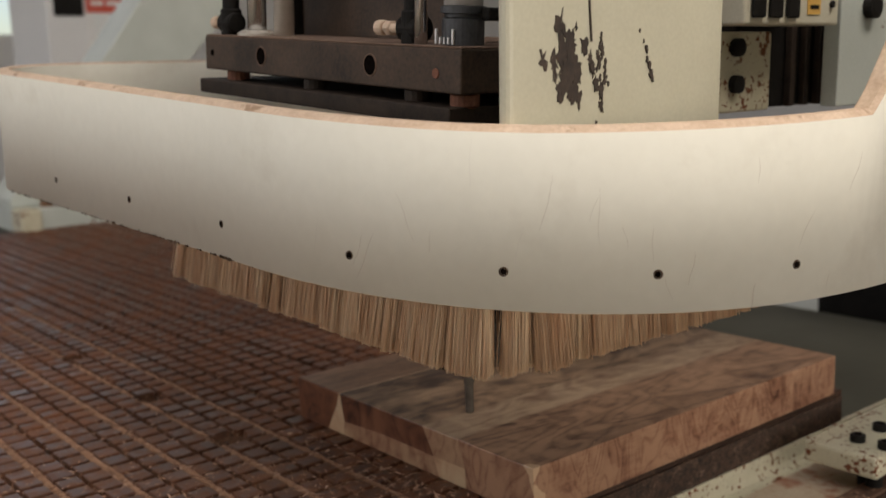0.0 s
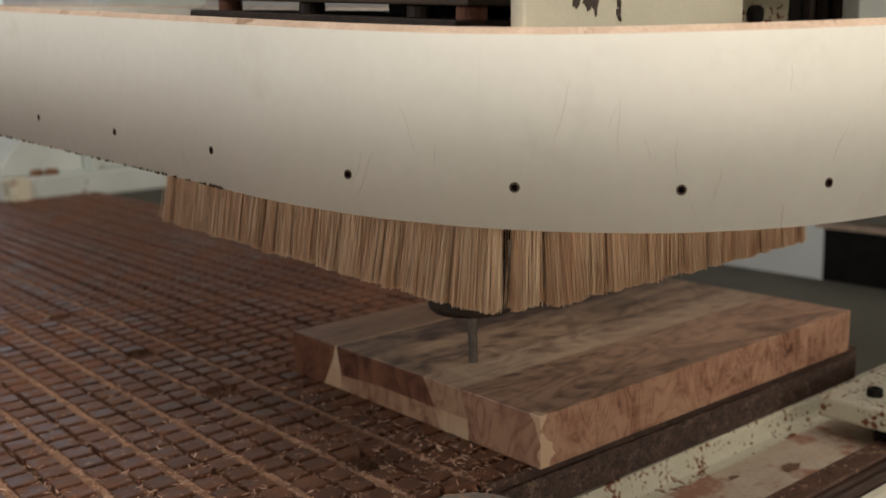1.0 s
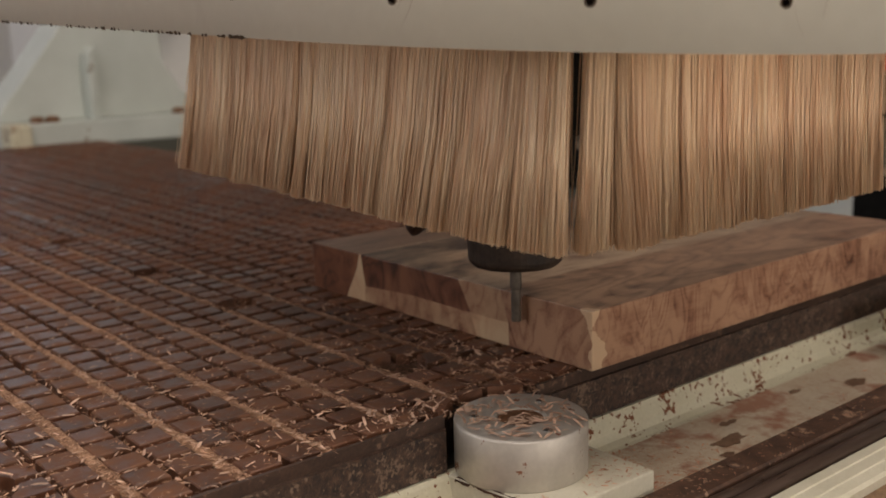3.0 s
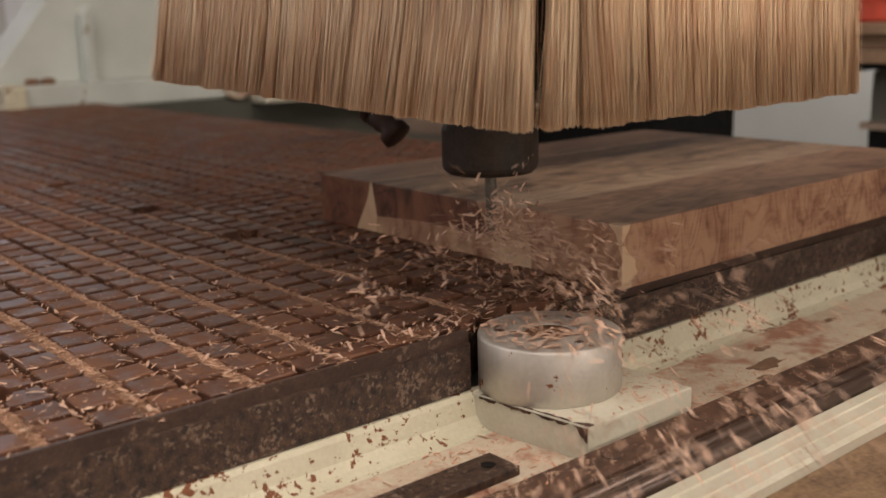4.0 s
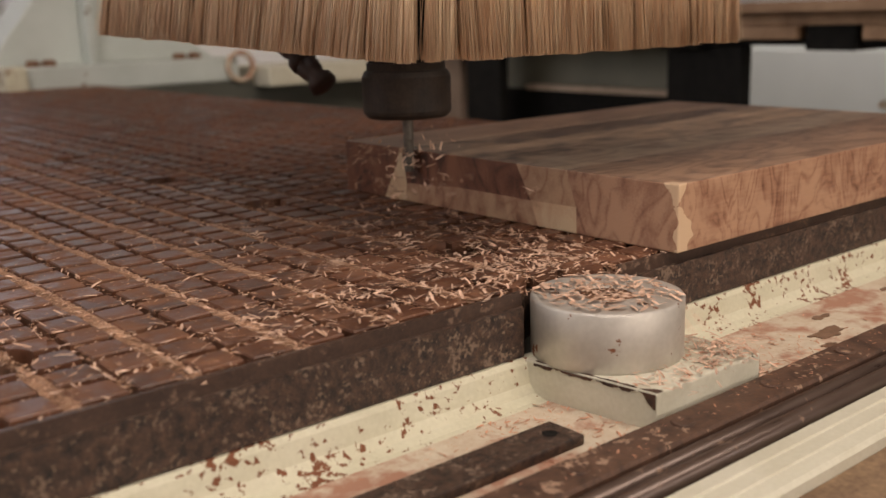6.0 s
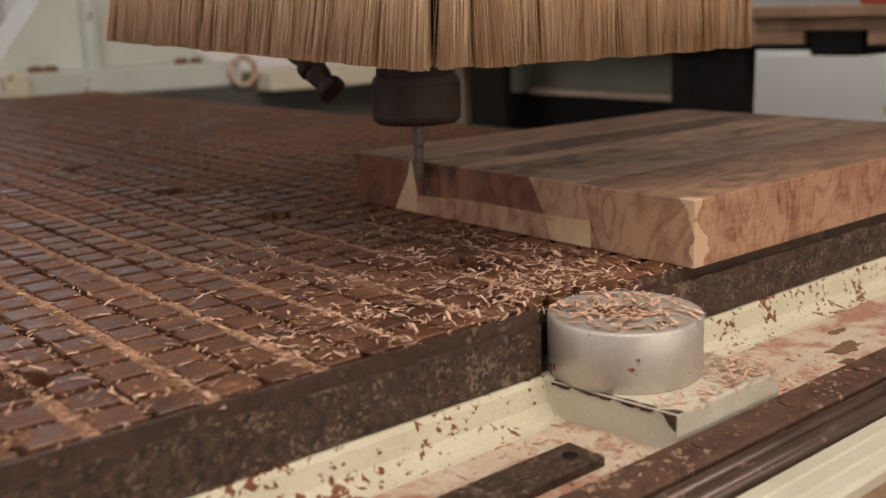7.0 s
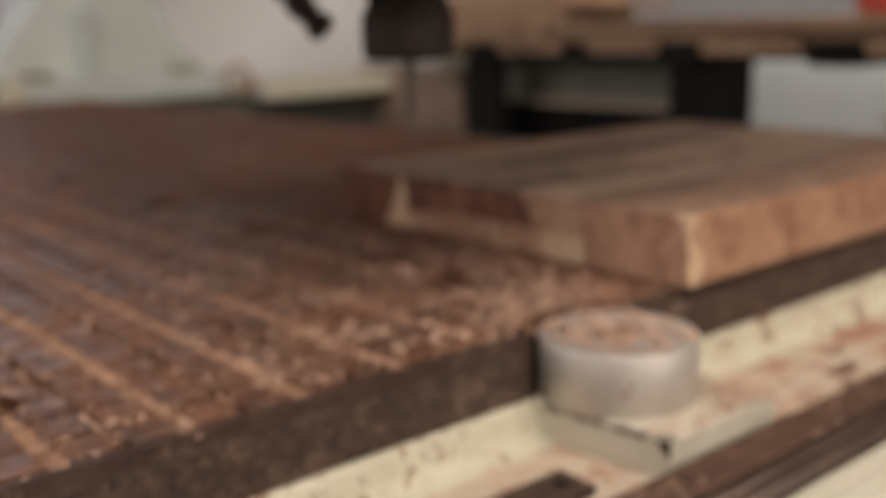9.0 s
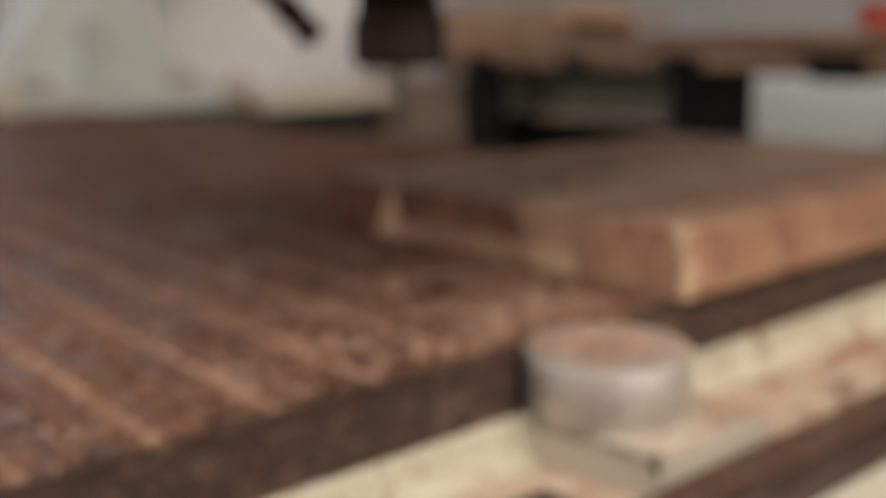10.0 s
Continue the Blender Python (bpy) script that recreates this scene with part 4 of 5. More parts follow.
    for x, z in ((0.185, 0.34), (0.185, 0.312)):
        part("bolt", lathe([(0, 0), (0.007, 0), (0.007, 0.006), (0.004, 0.0065), (0, 0.0065)], 16, Matrix.Translation((x, -0.040, z)) @ Matrix.Rotation(math.pi / 2, 4, "X")), M["black"], b)
    s = put("side_plate", prism([(0.302, 0.29), (0.52, 0.29), (0.52, 0.5), (0.35, 0.5), (0.302, 0.385)], "y", -0.06, -0.045, 0.001), M["greengrey"], label="pale green side plate with a bolt")
    part("bolt", lathe([(0, 0), (0.010, 0), (0.010, 0.008), (0.006, 0.009), (0, 0.009)], 18, Matrix.Translation((0.345, -0.06, 0.372)) @ Matrix.Rotation(math.pi / 2, 4, "X")), M["black"], s)
    put("beam", box(-0.10, 0.6, 0.30, 0.42, 0.78, 1.0, 0.004), M["greengrey"], label="pale green gantry beam")
    put("beam_plate", box(-0.025, 0.30, 0.06, 0.2995, 0.62, 0.90, 0.003), M["dirty_plate"])
    return ob


M["dusty_edge"] = mat("dusty_edge", (0.10, 0.062, 0.042), (0.22, 0.14, 0.10), 80, (0.8, 0.95), bump=0.2)
M["rust_red"] = mat("rust_red", (0.12, 0.045, 0.025), (0.26, 0.11, 0.065), 90, (0.7, 0.9), bump=0.2)
M["cyl_grey"] = mat("cyl_grey", (0.05, 0.052, 0.056), (0.09, 0.092, 0.098), 50, (0.4, 0.55), 0.3, 0.05)
M["yellow"] = mat("yellow", (0.62, 0.36, 0.08), (0.70, 0.44, 0.12), 30, (0.5, 0.6), bump=0)


def brush_path(second=False, k=90):
    """The brush ring in two strips that part at the front corner. Points and outward normals."""
    r, cx, cy = 0.036, -0.0855, -0.1305
    pts = []
    if not second:
        turn = radians(39)
        side = 0.318
        total = side + r * turn
        for i in range(k + 1):
            d = total * i / k
            if d < side:
                f = 1 - d / side
                pts.append(((cx - r - 0.011 * f, cy + side * f), (-1.0, 0.0)))
            else:
                a = (d - side) / r
                pts.append(((cx - r * math.cos(a), cy - r * math.sin(a)), (-math.cos(a), -math.sin(a))))
    else:
        a0 = radians(51)
        arc = r * (math.pi / 2 - a0)
        total = arc + 0.243
        for i in range(k + 1):
            d = total * i / k
            if d < arc:
                a = a0 + d / r
                pts.append(((cx - r * math.cos(a), cy - r * math.sin(a)), (-math.cos(a), -math.sin(a))))
            else:
                pts.append(((cx + d - arc, cy - r + 0.004 * (d - arc) / 0.243), (0.0, -1.0)))
    return pts


def bristles(second, seed, count):
    """Bristles set in tufts: thin tapering blades that lean together at their tips."""
    rr = random.Random(seed)
    path = brush_path(second)
    verts, faces = [], []
    for b in range(count):
        s = rr.random()
        u = s * (len(path) - 1)
        i = min(int(u), len(path) - 2)
        f = u - i
        (ax, ay), (nx, ny) = path[i]
        (bx, by), _ = path[i + 1]
        x, y = ax + (bx - ax) * f, ay + (by - ay) * f
        tuft = int(s * 24 + 0.6 * math.sin(s * 31))
        mid = (s * 24 + 0.6 * math.sin(s * 31)) - tuft - 0.5
        depth = rr.random() ** 1.3 * 0.013 + 0.045 * mid ** 4 * rr.random()
        x, y = x - nx * depth, y - ny * depth
        tx, ty = -ny, nx
        # tufts share a lean; the whole row flares a little outwards
        tr = random.Random(seed * 1000 + tuft)
        along = tr.uniform(-0.0028, 0.0028) + rr.gauss(0, 0.0015)
        along -= mid * 0.0030
        if second:
            along += 0.006 * max(0.0, (s - 0.8) / 0.2) - 0.001 * max(0.0, (0.15 - s) / 0.15)
        else:
            along -= 0.008 * max(0.0, (0.1 - s) / 0.1) - 0.001 * max(0.0, (s - 0.85) / 0.15)
        out = (0.0065 if second else 0.0125) + 0.001 * abs(2 * nx * ny) + tr.uniform(-0.0022, 0.0026) + rr.gauss(0, 0.0013)
        z1, z0 = 0.165, 0.0475 + abs(rr.gauss(0, 0.0011)) + 0.0015 * tr.random()
        w = rr.uniform(0.0003, 0.0006)
        n0 = len(verts)
        for q in (0.0, 0.55, 1.0):
            cxq = x + tx * along * q ** 1.6 + nx * out * q ** 1.4
            cyq = y + ty * along * q ** 1.6 + ny * out * q ** 1.4
            z = z1 + (z0 - z1) * q
            ww = w * (1 - 0.45 * q)
            for ox, oy in ((tx * ww, ty * ww), (nx * ww - tx * ww * 0.5, ny * ww - ty * ww * 0.5), (-nx * ww - tx * ww * 0.5, -ny * ww - ty * ww * 0.5)):
                verts.append((cxq + ox, cyq + oy, z))
        for lay in (0, 3):
            for e in range(3):
                g = (e + 1) % 3
                faces.append((n0 + lay + e, n0 + lay + g, n0 + lay + 3 + g, n0 + lay + 3 + e))
        faces.append((n0 + 6, n0 + 7, n0 + 8))
    me = bpy.data.meshes.new("bristles")
    me.from_pydata(verts, [], faces)
    me.materials.append(M["bristle"])
    me.polygons.foreach_set("use_smooth", [True] * len(me.polygons))
    return me


def spindle():
    """Moves up and down: collet nut, cutter, coolant hose and the two brush strips. Its origin is the nut's lower face."""
    ob = thing("router_spindle", "black router spindle with cutter and bristle skirt", "router spindle")
    part("collet_nut", lathe([(0, 0.0), (0.020, 0.0), (0.0285, 0.0006), (0.0315, 0.0035), (0.0322, 0.006), (0.0322, 0.030), (0.0305, 0.0335), (0.0285, 0.035), (0.0285, 0.040), (0, 0.040)], 48), M["black_steel"], ob, "black collet nut", False)
    part("spindle_nose", lathe([(0, 0.040), (0.027, 0.040), (0.027, 0.052), (0.040, 0.058), (0.040, 0.085), (0.052, 0.092), (0.052, 0.24), (0, 0.24)], 48), M["black"], ob)
    part("cutter", lathe([(0, -0.040), (0.0030, -0.040), (0.0034, -0.0392), (0.0034, -0.018), (0.0040, -0.016), (0.0040, 0.0005), (0, 0.0005)], 20), M["bit_steel"], ob, "grey steel cutter")
    hose = [(-0.046, 0.144, 0.099), (-0.044, 0.122, 0.076), (-0.040, 0.100, 0.056), (-0.034, 0.080, 0.038), (-0.029, 0.062, 0.022)]
    h = part("coolant_hose", rod((-0.048, 0.160, 0.125), hose[0], 0.010, 18), M["black"], ob, "jointed black coolant hose")
    for p, q in zip(hose, hose[1:]):
        p, q = Vector(p), Vector(q)
        d = q - p
        m = Matrix.Translation(p) @ d.to_track_quat("Z", "Y").to_matrix().to_4x4()
        ln = d.length
        part("hose_joint", lathe([(0, -0.004), (0.0075, -0.003), (0.0095, 0.002), (0.0085, ln * 0.4), (0.0068, ln * 0.55), (0.0105, ln * 0.72), (0.0108, ln * 0.95), (0.006, ln), (0, ln)], 20, m), M["hose"], h, smooth=True)
    m = pose(0, -0.16, 0.05, 2.6) @ pose(0, 0.16, -0.05)
    for k in range(2):
        sk = new("brush_strip")
        sk.parent = ob
        sk.matrix_basis = m
        path = brush_path(bool(k), 60)
        pl = [p for p, _ in path]
        bmc = wall_strip(pl, 0.155, 0.178, 0.016)
        part("holder", bmc, [M["black"], M["black"]], sk, "black brush holder")
        b = new("bristles", bristles(bool(k), 31 + k, 12500))
        b.parent = sk
        b["kind"] = "stuff"
        b["label"] = "pale tan natural bristles"
        core = [(px - nx * 0.006, py - ny * 0.006) for (px, py), (nx, ny) in path[1:-1]]
        part("bristle_core", wall_strip(core, 0.058, 0.155, 0.006), [M["bristle_core"], M["bristle_core"]], sk, "packed bristles behind the front row")
    # bristles that stick out at the ends
    rr = random.Random(3)
    for i in range(14):
        x, y = (-0.134, 0.184 + rr.uniform(-0.01, 0.003)) if i < 8 else (0.155 + rr.uniform(-0.006, 0.003), -0.163)
        ox, oy = rr.uniform(-0.016, -0.010), rr.uniform(0.002, 0.014)
        if i >= 8:
            ox, oy = oy * 0.8, ox * 0.5
        part("stray_bristle", rod((x, y, 0.15), (x + ox, y + oy, 0.05 + rr.uniform(-0.004, 0.008)), 0.00013, 5), M["bristle"], ob, at=m)
    return ob


M["bristle_core"] = mat("bristle_core", (0.44, 0.25, 0.13), (0.74, 0.48, 0.28), 60, (0.6, 0.8), bump=0.3, fine=500, stretch=(6, 6, 0.12))
M["hose"] = mat("hose", (0.022, 0.010, 0.007), (0.05, 0.022, 0.015), 80, (0.45, 0.6), bump=0.05)
hood = dust_hood()
head_carriage = carriage()
head = spindle()

# ---- beyond the machine ----


def gantry_leg():
    ob = thing("gantry_leg", "pale green-grey steel gantry leg with rusty bolts", "gantry leg")
    y0 = 1.975
    part("foot_plate", box(0.235, 0.80, y0 - 0.02, y0 + 0.25, -0.012, 0.046, 0.004), M["greengrey"], ob)
    part("column", prism([(0.235, 0.046), (0.235, 0.066), (0.35, 0.206), (0.92, 0.95), (0.95, 0.95), (0.95, 0.60), (0.70, 0.36), (0.64, 0.25), (0.645, 0.17), (0.69, 0.10), (0.77, 0.046)], "y", y0 + 0.05, y0 + 0.2, 0.004), M["greengrey"], ob)
    part("rib", prism([(0.435, 0.046), (0.455, 0.046), (0.455, 0.22), (0.435, 0.20)], "y", y0, y0 + 0.05, 0.003), M["greengrey"], ob)
    part("corner_block", box(0.225, 0.275, y0 - 0.06, y0 + 0.02, -0.012, 0.05, 0.01, 3), M["cream_rust"], ob, "rusty cream corner block")
    for x in (0.31, 0.345, 0.66, 0.70):
        part("bolt", lathe([(0, 0.046), (0.016, 0.046), (0.016, 0.056), (0.009, 0.060), (0, 0.060)], 14, Matrix.Translation((x, y0 + 0.015, 0))), M["grease"], ob, "rusty bolt")
    part("cable_loop", ring((0.80, y0 - 0.03, 0.022), 0.034, 0.007), M["tray_dusty"], ob, "coiled tan cable")
    part("end_tray", box(0.84, 1.30, y0 - 0.1, y0 + 0.1, -0.03, 0.02, 0.006), M["cream"], ob)
    part("bearer", box(0.235, 1.3, y0 - 0.02, y0 + 0.25, -0.85, -0.0125), M["olive"], ob)


def ring(c, R, r, n=36, k=10):
    bm = bmesh.new()
    g = []
    for i in range(n):
        a = 2 * math.pi * i / n
        g.append([bm.verts.new((c[0] + (R + r * math.cos(2 * math.pi * j / k)) * math.cos(a), c[1] + r * math.sin(2 * math.pi * j / k), c[2] + (R + r * math.cos(2 * math.pi * j / k)) * math.sin(a))) for j in range(k)])
    for i in range(n):
        for j in range(k):
            bm.faces.new((g[i][j], g[(i + 1) % n][j], g[(i + 1) % n][(j + 1) % k], g[i][(j + 1) % k]))
    bmesh.ops.recalc_face_normals(bm, faces=bm.faces[:])
    return bm


gantry_leg()


def notice():
    ob = thing("notice_board", "grey cabinet side with a red and white notice", "notice")
    part("panel", box(0.70, 1.12, 3.01, 3.4, -0.85, 0.80, 0.004), M["wall"], ob)
    n = part("sheet", box(0.83, 1.03, 3.006, 3.0095, 0.46, 0.70), M["paper"], ob, "white sheet with a red heading")
    part("heading", box(0.833, 1.027, 3.0035, 3.0057, 0.575, 0.66), M["red"], n, "red heading band")
    for i in range(4):
        part("text_bar", box(0.86, 0.99 - 0.02 * (i % 2), 3.0035, 3.0057, 0.555 - 0.018 * i, 0.561 - 0.018 * i), M["cabinet"], n)
    for i in range(3):
        part("heading_bar", box(0.85 + 0.055 * i, 0.893 + 0.055 * i, 3.001, 3.0033, 0.600, 0.614), M["paper"], n)
    part("dark_tag", box(0.725, 0.825, 3.004, 3.0098, 0.565, 0.66), M["black"], ob, "black tag")


notice()


def wood_stack():
    """Long planks on a black steel trestle beyond the table's side."""
    rr = random.Random(21)
    tr = thing("trestle", "black steel trestle under the stacked planks", "trestle")
    for y0, y1 in ((1.39, 1.505), (0.742, 0.912), (-0.25, -0.12)):
        part("post", box(1.16, 1.19, y0, y1, -0.85, 0.066, 0.004), M["black"], tr)
    part("top_rail", box(1.14, 1.30, -0.45, 1.57, 0.066, 0.076, 0.002), M["black"], tr)
    y = -0.42
    while y < 1.5:
        ln = rr.uniform(0.06, 0.10)
        part("bearer_clamp", box(1.125, 1.31, y, y + ln, 0.058, 0.0995, 0.004), M["black"], tr)
        gap = 0.17 + rr.uniform(0.0, 0.10)
        ob = mesh_ob("plank", box(1.118, 1.33, y + ln + 0.012, y + ln + gap - 0.012, 0.0765, 0.0995, 0.002), M["plank"])
        tagged(ob, "short tan offcut between the trestle clamps", "plank", "planks on the trestle")
        y += ln + gap
    z = 0.0765
    for row, h in enumerate((0.021, 0.018, 0.024, 0.015, 0.022)):
        y = -0.45 + rr.uniform(0, 0.2)
        while y < 1.5:
            ln = rr.uniform(0.5, 0.9)
            y1 = min(y + ln, 1.56 + rr.uniform(-0.02, 0.02))
            d = rr.uniform(-0.03, 0.02)
            if not (row > 1 and y < 0.62):
                z0 = z if row else 0.1
                ob = mesh_ob("plank", box(1.11 + d, 1.34 + d, y, y1 - 0.004, z0, z0 + h, 0.002), M["plank"])
                tagged(ob, "rough tan plank lying in the stack", "plank", "planks on the trestle")
            y = y1 + (0.05 if y1 > 1.4 else 0.0)
        z = (0.1 if row == 0 else z) + h + 0.0006
        if row == 1:
            top = z
    ob = thing("red_tray", "shallow red plastic tray lying on the planks", "tray", at=pose(1.24, 0.475, top))
    part("body", lathe([(0, 0), (0.085, 0), (0.09, 0.004), (0.096, 0.034), (0.10, 0.036), (0.10, 0.040), (0.092, 0.040), (0.086, 0.008), (0, 0.008)], 32), M["red"], ob)


M["crate"] = mat("crate", (0.24, 0.16, 0.11), (0.36, 0.25, 0.18), 14, (0.6, 0.8), bump=0.1, fine=120)
M["drab"] = mat("drab", (0.17, 0.16, 0.12), (0.25, 0.235, 0.18), 8, (0.45, 0.6), bump=0.04)


def side_goods():
    c = thing("steel_cabinet", "pale blue-grey steel cabinet", "cabinet")
    part("carcass", box(2.0, 2.5, 0.55, 1.75, -0.85, 0.035, 0.006), M["cabinet"], c)
    part("door", box(1.985, 1.9995, 0.57, 1.73, -0.8, 0.015, 0.003), M["cabinet"], c)
    for y0, y1, note in ((0.90, 1.78, "olive-grey sheet metal guard behind the trestle"), (-0.40, 0.54, "long olive-grey sheet metal guard under the planks")):
        b = thing("machine_guard", note, "machine guard", "guards behind the trestle")
        part("sheet", box(1.31, 1.36, y0, y1, -0.85, 0.055, 0.006), M["drab"], b)
        part("shelf_edge", box(1.275, 1.309, y0 + 0.015, y1 - 0.36 if y0 > 0 else y1, -0.048, -0.036, 0.002), M["mdf"], b, "bare tan shelf edge")
        # added black sheet stands in for the dark gap below the shelf edge
        part("shelf_gap_sheet", box(1.29, 1.309, y0 + 0.015, y1 - 0.01, -0.16, -0.0485, 0.002), M["black"], b, "black sheet put in the dark gap under the shelf")
    k = thing("crate", "tan wooden crate beside the trestle", "crate")
    part("side", box(1.225, 1.30, 1.60, 2.02, -0.85, 0.012, 0.004), M["crate"], k)
    part("rim", box(1.215, 1.305, 1.592, 2.03, 0.0122, 0.030, 0.003), M["crate"], k)
    w = thing("white_panel", "off-white sheet metal panel behind the table", "panel")
    part("body", box(0.70, 1.188, 2.3, 2.6, -0.85, 0.30, 0.012, 3), M["wall"], w)
    part("return", box(1.1885, 1.465, 2.32, 2.6, -0.85, 0.30, 0.006, 2), M["wall"], w)


wood_stack()
side_goods()

# ---- shavings ----
M["crumb"] = mat("crumb", (0.30, 0.145, 0.078), (0.64, 0.40, 0.26), 90, (0.7, 0.9), bump=0.05, rand=0.3, island=True)


def sliver(rr, length, width, curl):
    """A curled shaving: a thin bent blade, as corners of four cross-sections."""
    rows = []
    a0 = rr.uniform(-0.4, 0.4)
    for i in range(4):
        s = i / 3 - 0.5
        ww = width * (0.45 + 0.55 * math.sin(math.pi * (i + 0.5) / 4))
        x, z = s * length, curl * (0.25 - s * s) * length
        y = 0.06 * length * a0 * math.sin(3 * s)
        rows.append(((x, y - ww / 2, z), (x, y + ww / 2, z + rr.uniform(-0.2, 0.2) * width)))
    v = [p for r in rows for p in r]
    f = [(0, 1, 3, 2), (2, 3, 5, 4), (4, 5, 7, 6)]
    return v, f


def scatter(name, label, category, material, spots, seed, size=(0.004, 0.014)):
    """Many shavings in one mesh. spots: (x, y, z, tilt) by a function."""
    rr = random.Random(seed)
    V, F = [], []
    for x, y, z, tilt in spots(rr):
        ln = rr.uniform(*size) * rr.choice((0.6, 1, 1, 1.3))
        v, f = sliver(rr, ln, ln * rr.uniform(0.10, 0.30), rr.choice((0.0, 0.02, 0.05, 0.14)))
        m = Matrix.Translation((x, y, z)) @ Euler((rr.gauss(0, tilt), rr.gauss(0, tilt), rr.uniform(0, 6.283))).to_matrix().to_4x4()
        n0 = len(V)
        V += [m @ Vector(p) for p in v]
        F += [[q + n0 for q in g] for g in f]
    me = bpy.data.meshes.new(name)
    me.from_pydata(V, [], F)
    me.materials.append(material)
    ob = new(name, me)
    return tagged(ob, label, category, kind="stuff")


def in_hole(x, y, grow=0.0):
    return any(math.hypot(x - h[0], y - h[1]) < h[2] + grow for h in HOLES)


def on_table(rr):
    out = []
    while len(out) < 5200:
        x, y = rr.uniform(-0.60, 0.0), abs(rr.gauss(0, 0.22)) + 0.006
        if y > 1.0 or in_hole(x, y):
            continue
        if rr.random() < 0.93:  # caught in the grooves
            if rr.random() < 0.5:
                x = GX + (round((x - GX) / PITCH) if rr.random() < 0.3 else 2 * round(((x - GX) / PITCH - 1) / 2) + 1) * PITCH + rr.gauss(0, 0.0015)
            else:
                y = GY + round((y - GY) / PITCH) * PITCH + rr.gauss(0, 0.0014)
            z = rr.uniform(-0.005, 0.0002)
        else:
            z = rr.uniform(0.0004, 0.0012)
        if y < 0.004 or (x > -0.002 and y > -0.002):
            continue
        out.append((x, y, z, 0.12))
    for cx, cy, n, sx, sy in ((-0.040, 0.055, 90, 0.02, 0.03), (-0.13, 0.020, 130, 0.03, 0.008), (-0.03, 0.11, 90, 0.014, 0.03), (-0.03, 0.2, 60, 0.014, 0.05), (-0.29, 0.03, 60, 0.05, 0.015), (-0.35, 0.11, 80, 0.02, 0.02)):
        k = 0
        while k < n:
            x, y = rr.gauss(cx, sx), rr.gauss(cy, sy)
            k += 1
            if in_hole(x, y, -0.002) or y < 0.005 or x > -0.001:
                continue
            out.append((x, y, abs(rr.gauss(0.001, 0.0012)), 0.3))
    return out


def groove_dust(rr):
    out = []
    for _ in range(60000):
        x, y = rr.uniform(-0.62, 0.0), abs(rr.gauss(0, 0.30)) + 0.006
        if y > 1.2 or in_hole(x, y):
            continue
        if rr.random() < 0.45:
            x = GX + (round((x - GX) / PITCH) if rr.random() < 0.12 else 2 * round(((x - GX) / PITCH - 1) / 2) + 1) * PITCH + rr.gauss(0, 0.0015)
            z = rr.uniform(-0.0032, 0.0002)
        elif rr.random() < 0.6:
            y = GY + round((y - GY) / PITCH) * PITCH + rr.gauss(0, 0.0013)
            z = rr.uniform(-0.0065, -0.0015)
        elif rr.random() < 0.35:
            z = 0.0003
        else:
            continue
        if y > 0.0045:
            out.append((x, y, z, 0.1))
    return out


def dust_beds():
    """Sawdust lying in the grooves: uneven low ridges, fullest in every second groove."""
    V, F = [], []

    def ridge(p, q, width, fill):
        n = max(2, int((Vector(q) - Vector(p)).length / 0.004))
        d = (Vector(q) - Vector(p)).normalized()
        side = Vector((-d.y, d.x)) * width / 2
        last = None
        for i in range(n + 1):
            c = Vector(p).lerp(Vector(q), i / n)
            h = fill + 0.0030 * noise.noise(Vector((c.x * 22, c.y * 22, 3.0))) + 0.0014 * noise.noise(Vector((c.x * 160, c.y * 160, 8.0)))
            if in_hole(c.x, c.y, 0.006):
                last = None
                continue
            z = min(-0.0006, max(-0.0068, -0.0070 + h))
            row = []
            for o in (-1.0, -0.35, 0.35, 1.0):
                w = c + side * o
                row.append(len(V))
                V.append((w.x, w.y, z - 0.0006 * abs(o) + 0.0008 * noise.noise(Vector((w.x * 300, w.y * 300, 1.0)))))
            if last:
                for a in range(3):
                    F.append((last[a], row[a], row[a + 1], last[a + 1]))
            last = row
    i0, i1 = math.ceil((X0 - GX) / PITCH), int((-0.002 - GX) / PITCH) + 1
    for i in range(i0, i1):
        ridge((GX + i * PITCH, 0.012), (GX + i * PITCH, 1.1), 0.0074 if i % 2 else 0.0042, 0.0056 if i % 2 else 0.0006)
    for j in range(0, 44):
        y = GY + j * PITCH
        ridge((-0.70, y), (-0.004, y), 0.0062, 0.0010 + 0.0016 * math.sin(j * 2.4))
    me = bpy.data.meshes.new("sawdust_bed")
    me.from_pydata(V, [], F)
    me.materials.append(M["dust_bed"])
    tagged(new("sawdust_bed", me), "brown sawdust packed in the table grooves", "sawdust", kind="stuff")


M["dust_bed"] = mat("dust_bed", (0.085, 0.036, 0.018), (0.46, 0.255, 0.15), 90, (0.85, 0.95), bump=0.6, fine=900)


def on_pin(rr):
    out = []
    while len(out) < 210:
        a, r = rr.uniform(0, 6.283), 0.037 * math.sqrt(rr.random())
        x, y = PIN[0] + r * math.cos(a), PIN[1] + r * math.sin(a)
        if rr.random() < 0.35 and r > 0.02 and math.cos(a - 2.6) < 0.2:
            continue
        z = -0.0035 + 0.0006 + abs(rr.gauss(0, 0.0011)) - (0.003 if r < 0.010 else 0)
        out.append((x, y, z, 0.14))
    return out


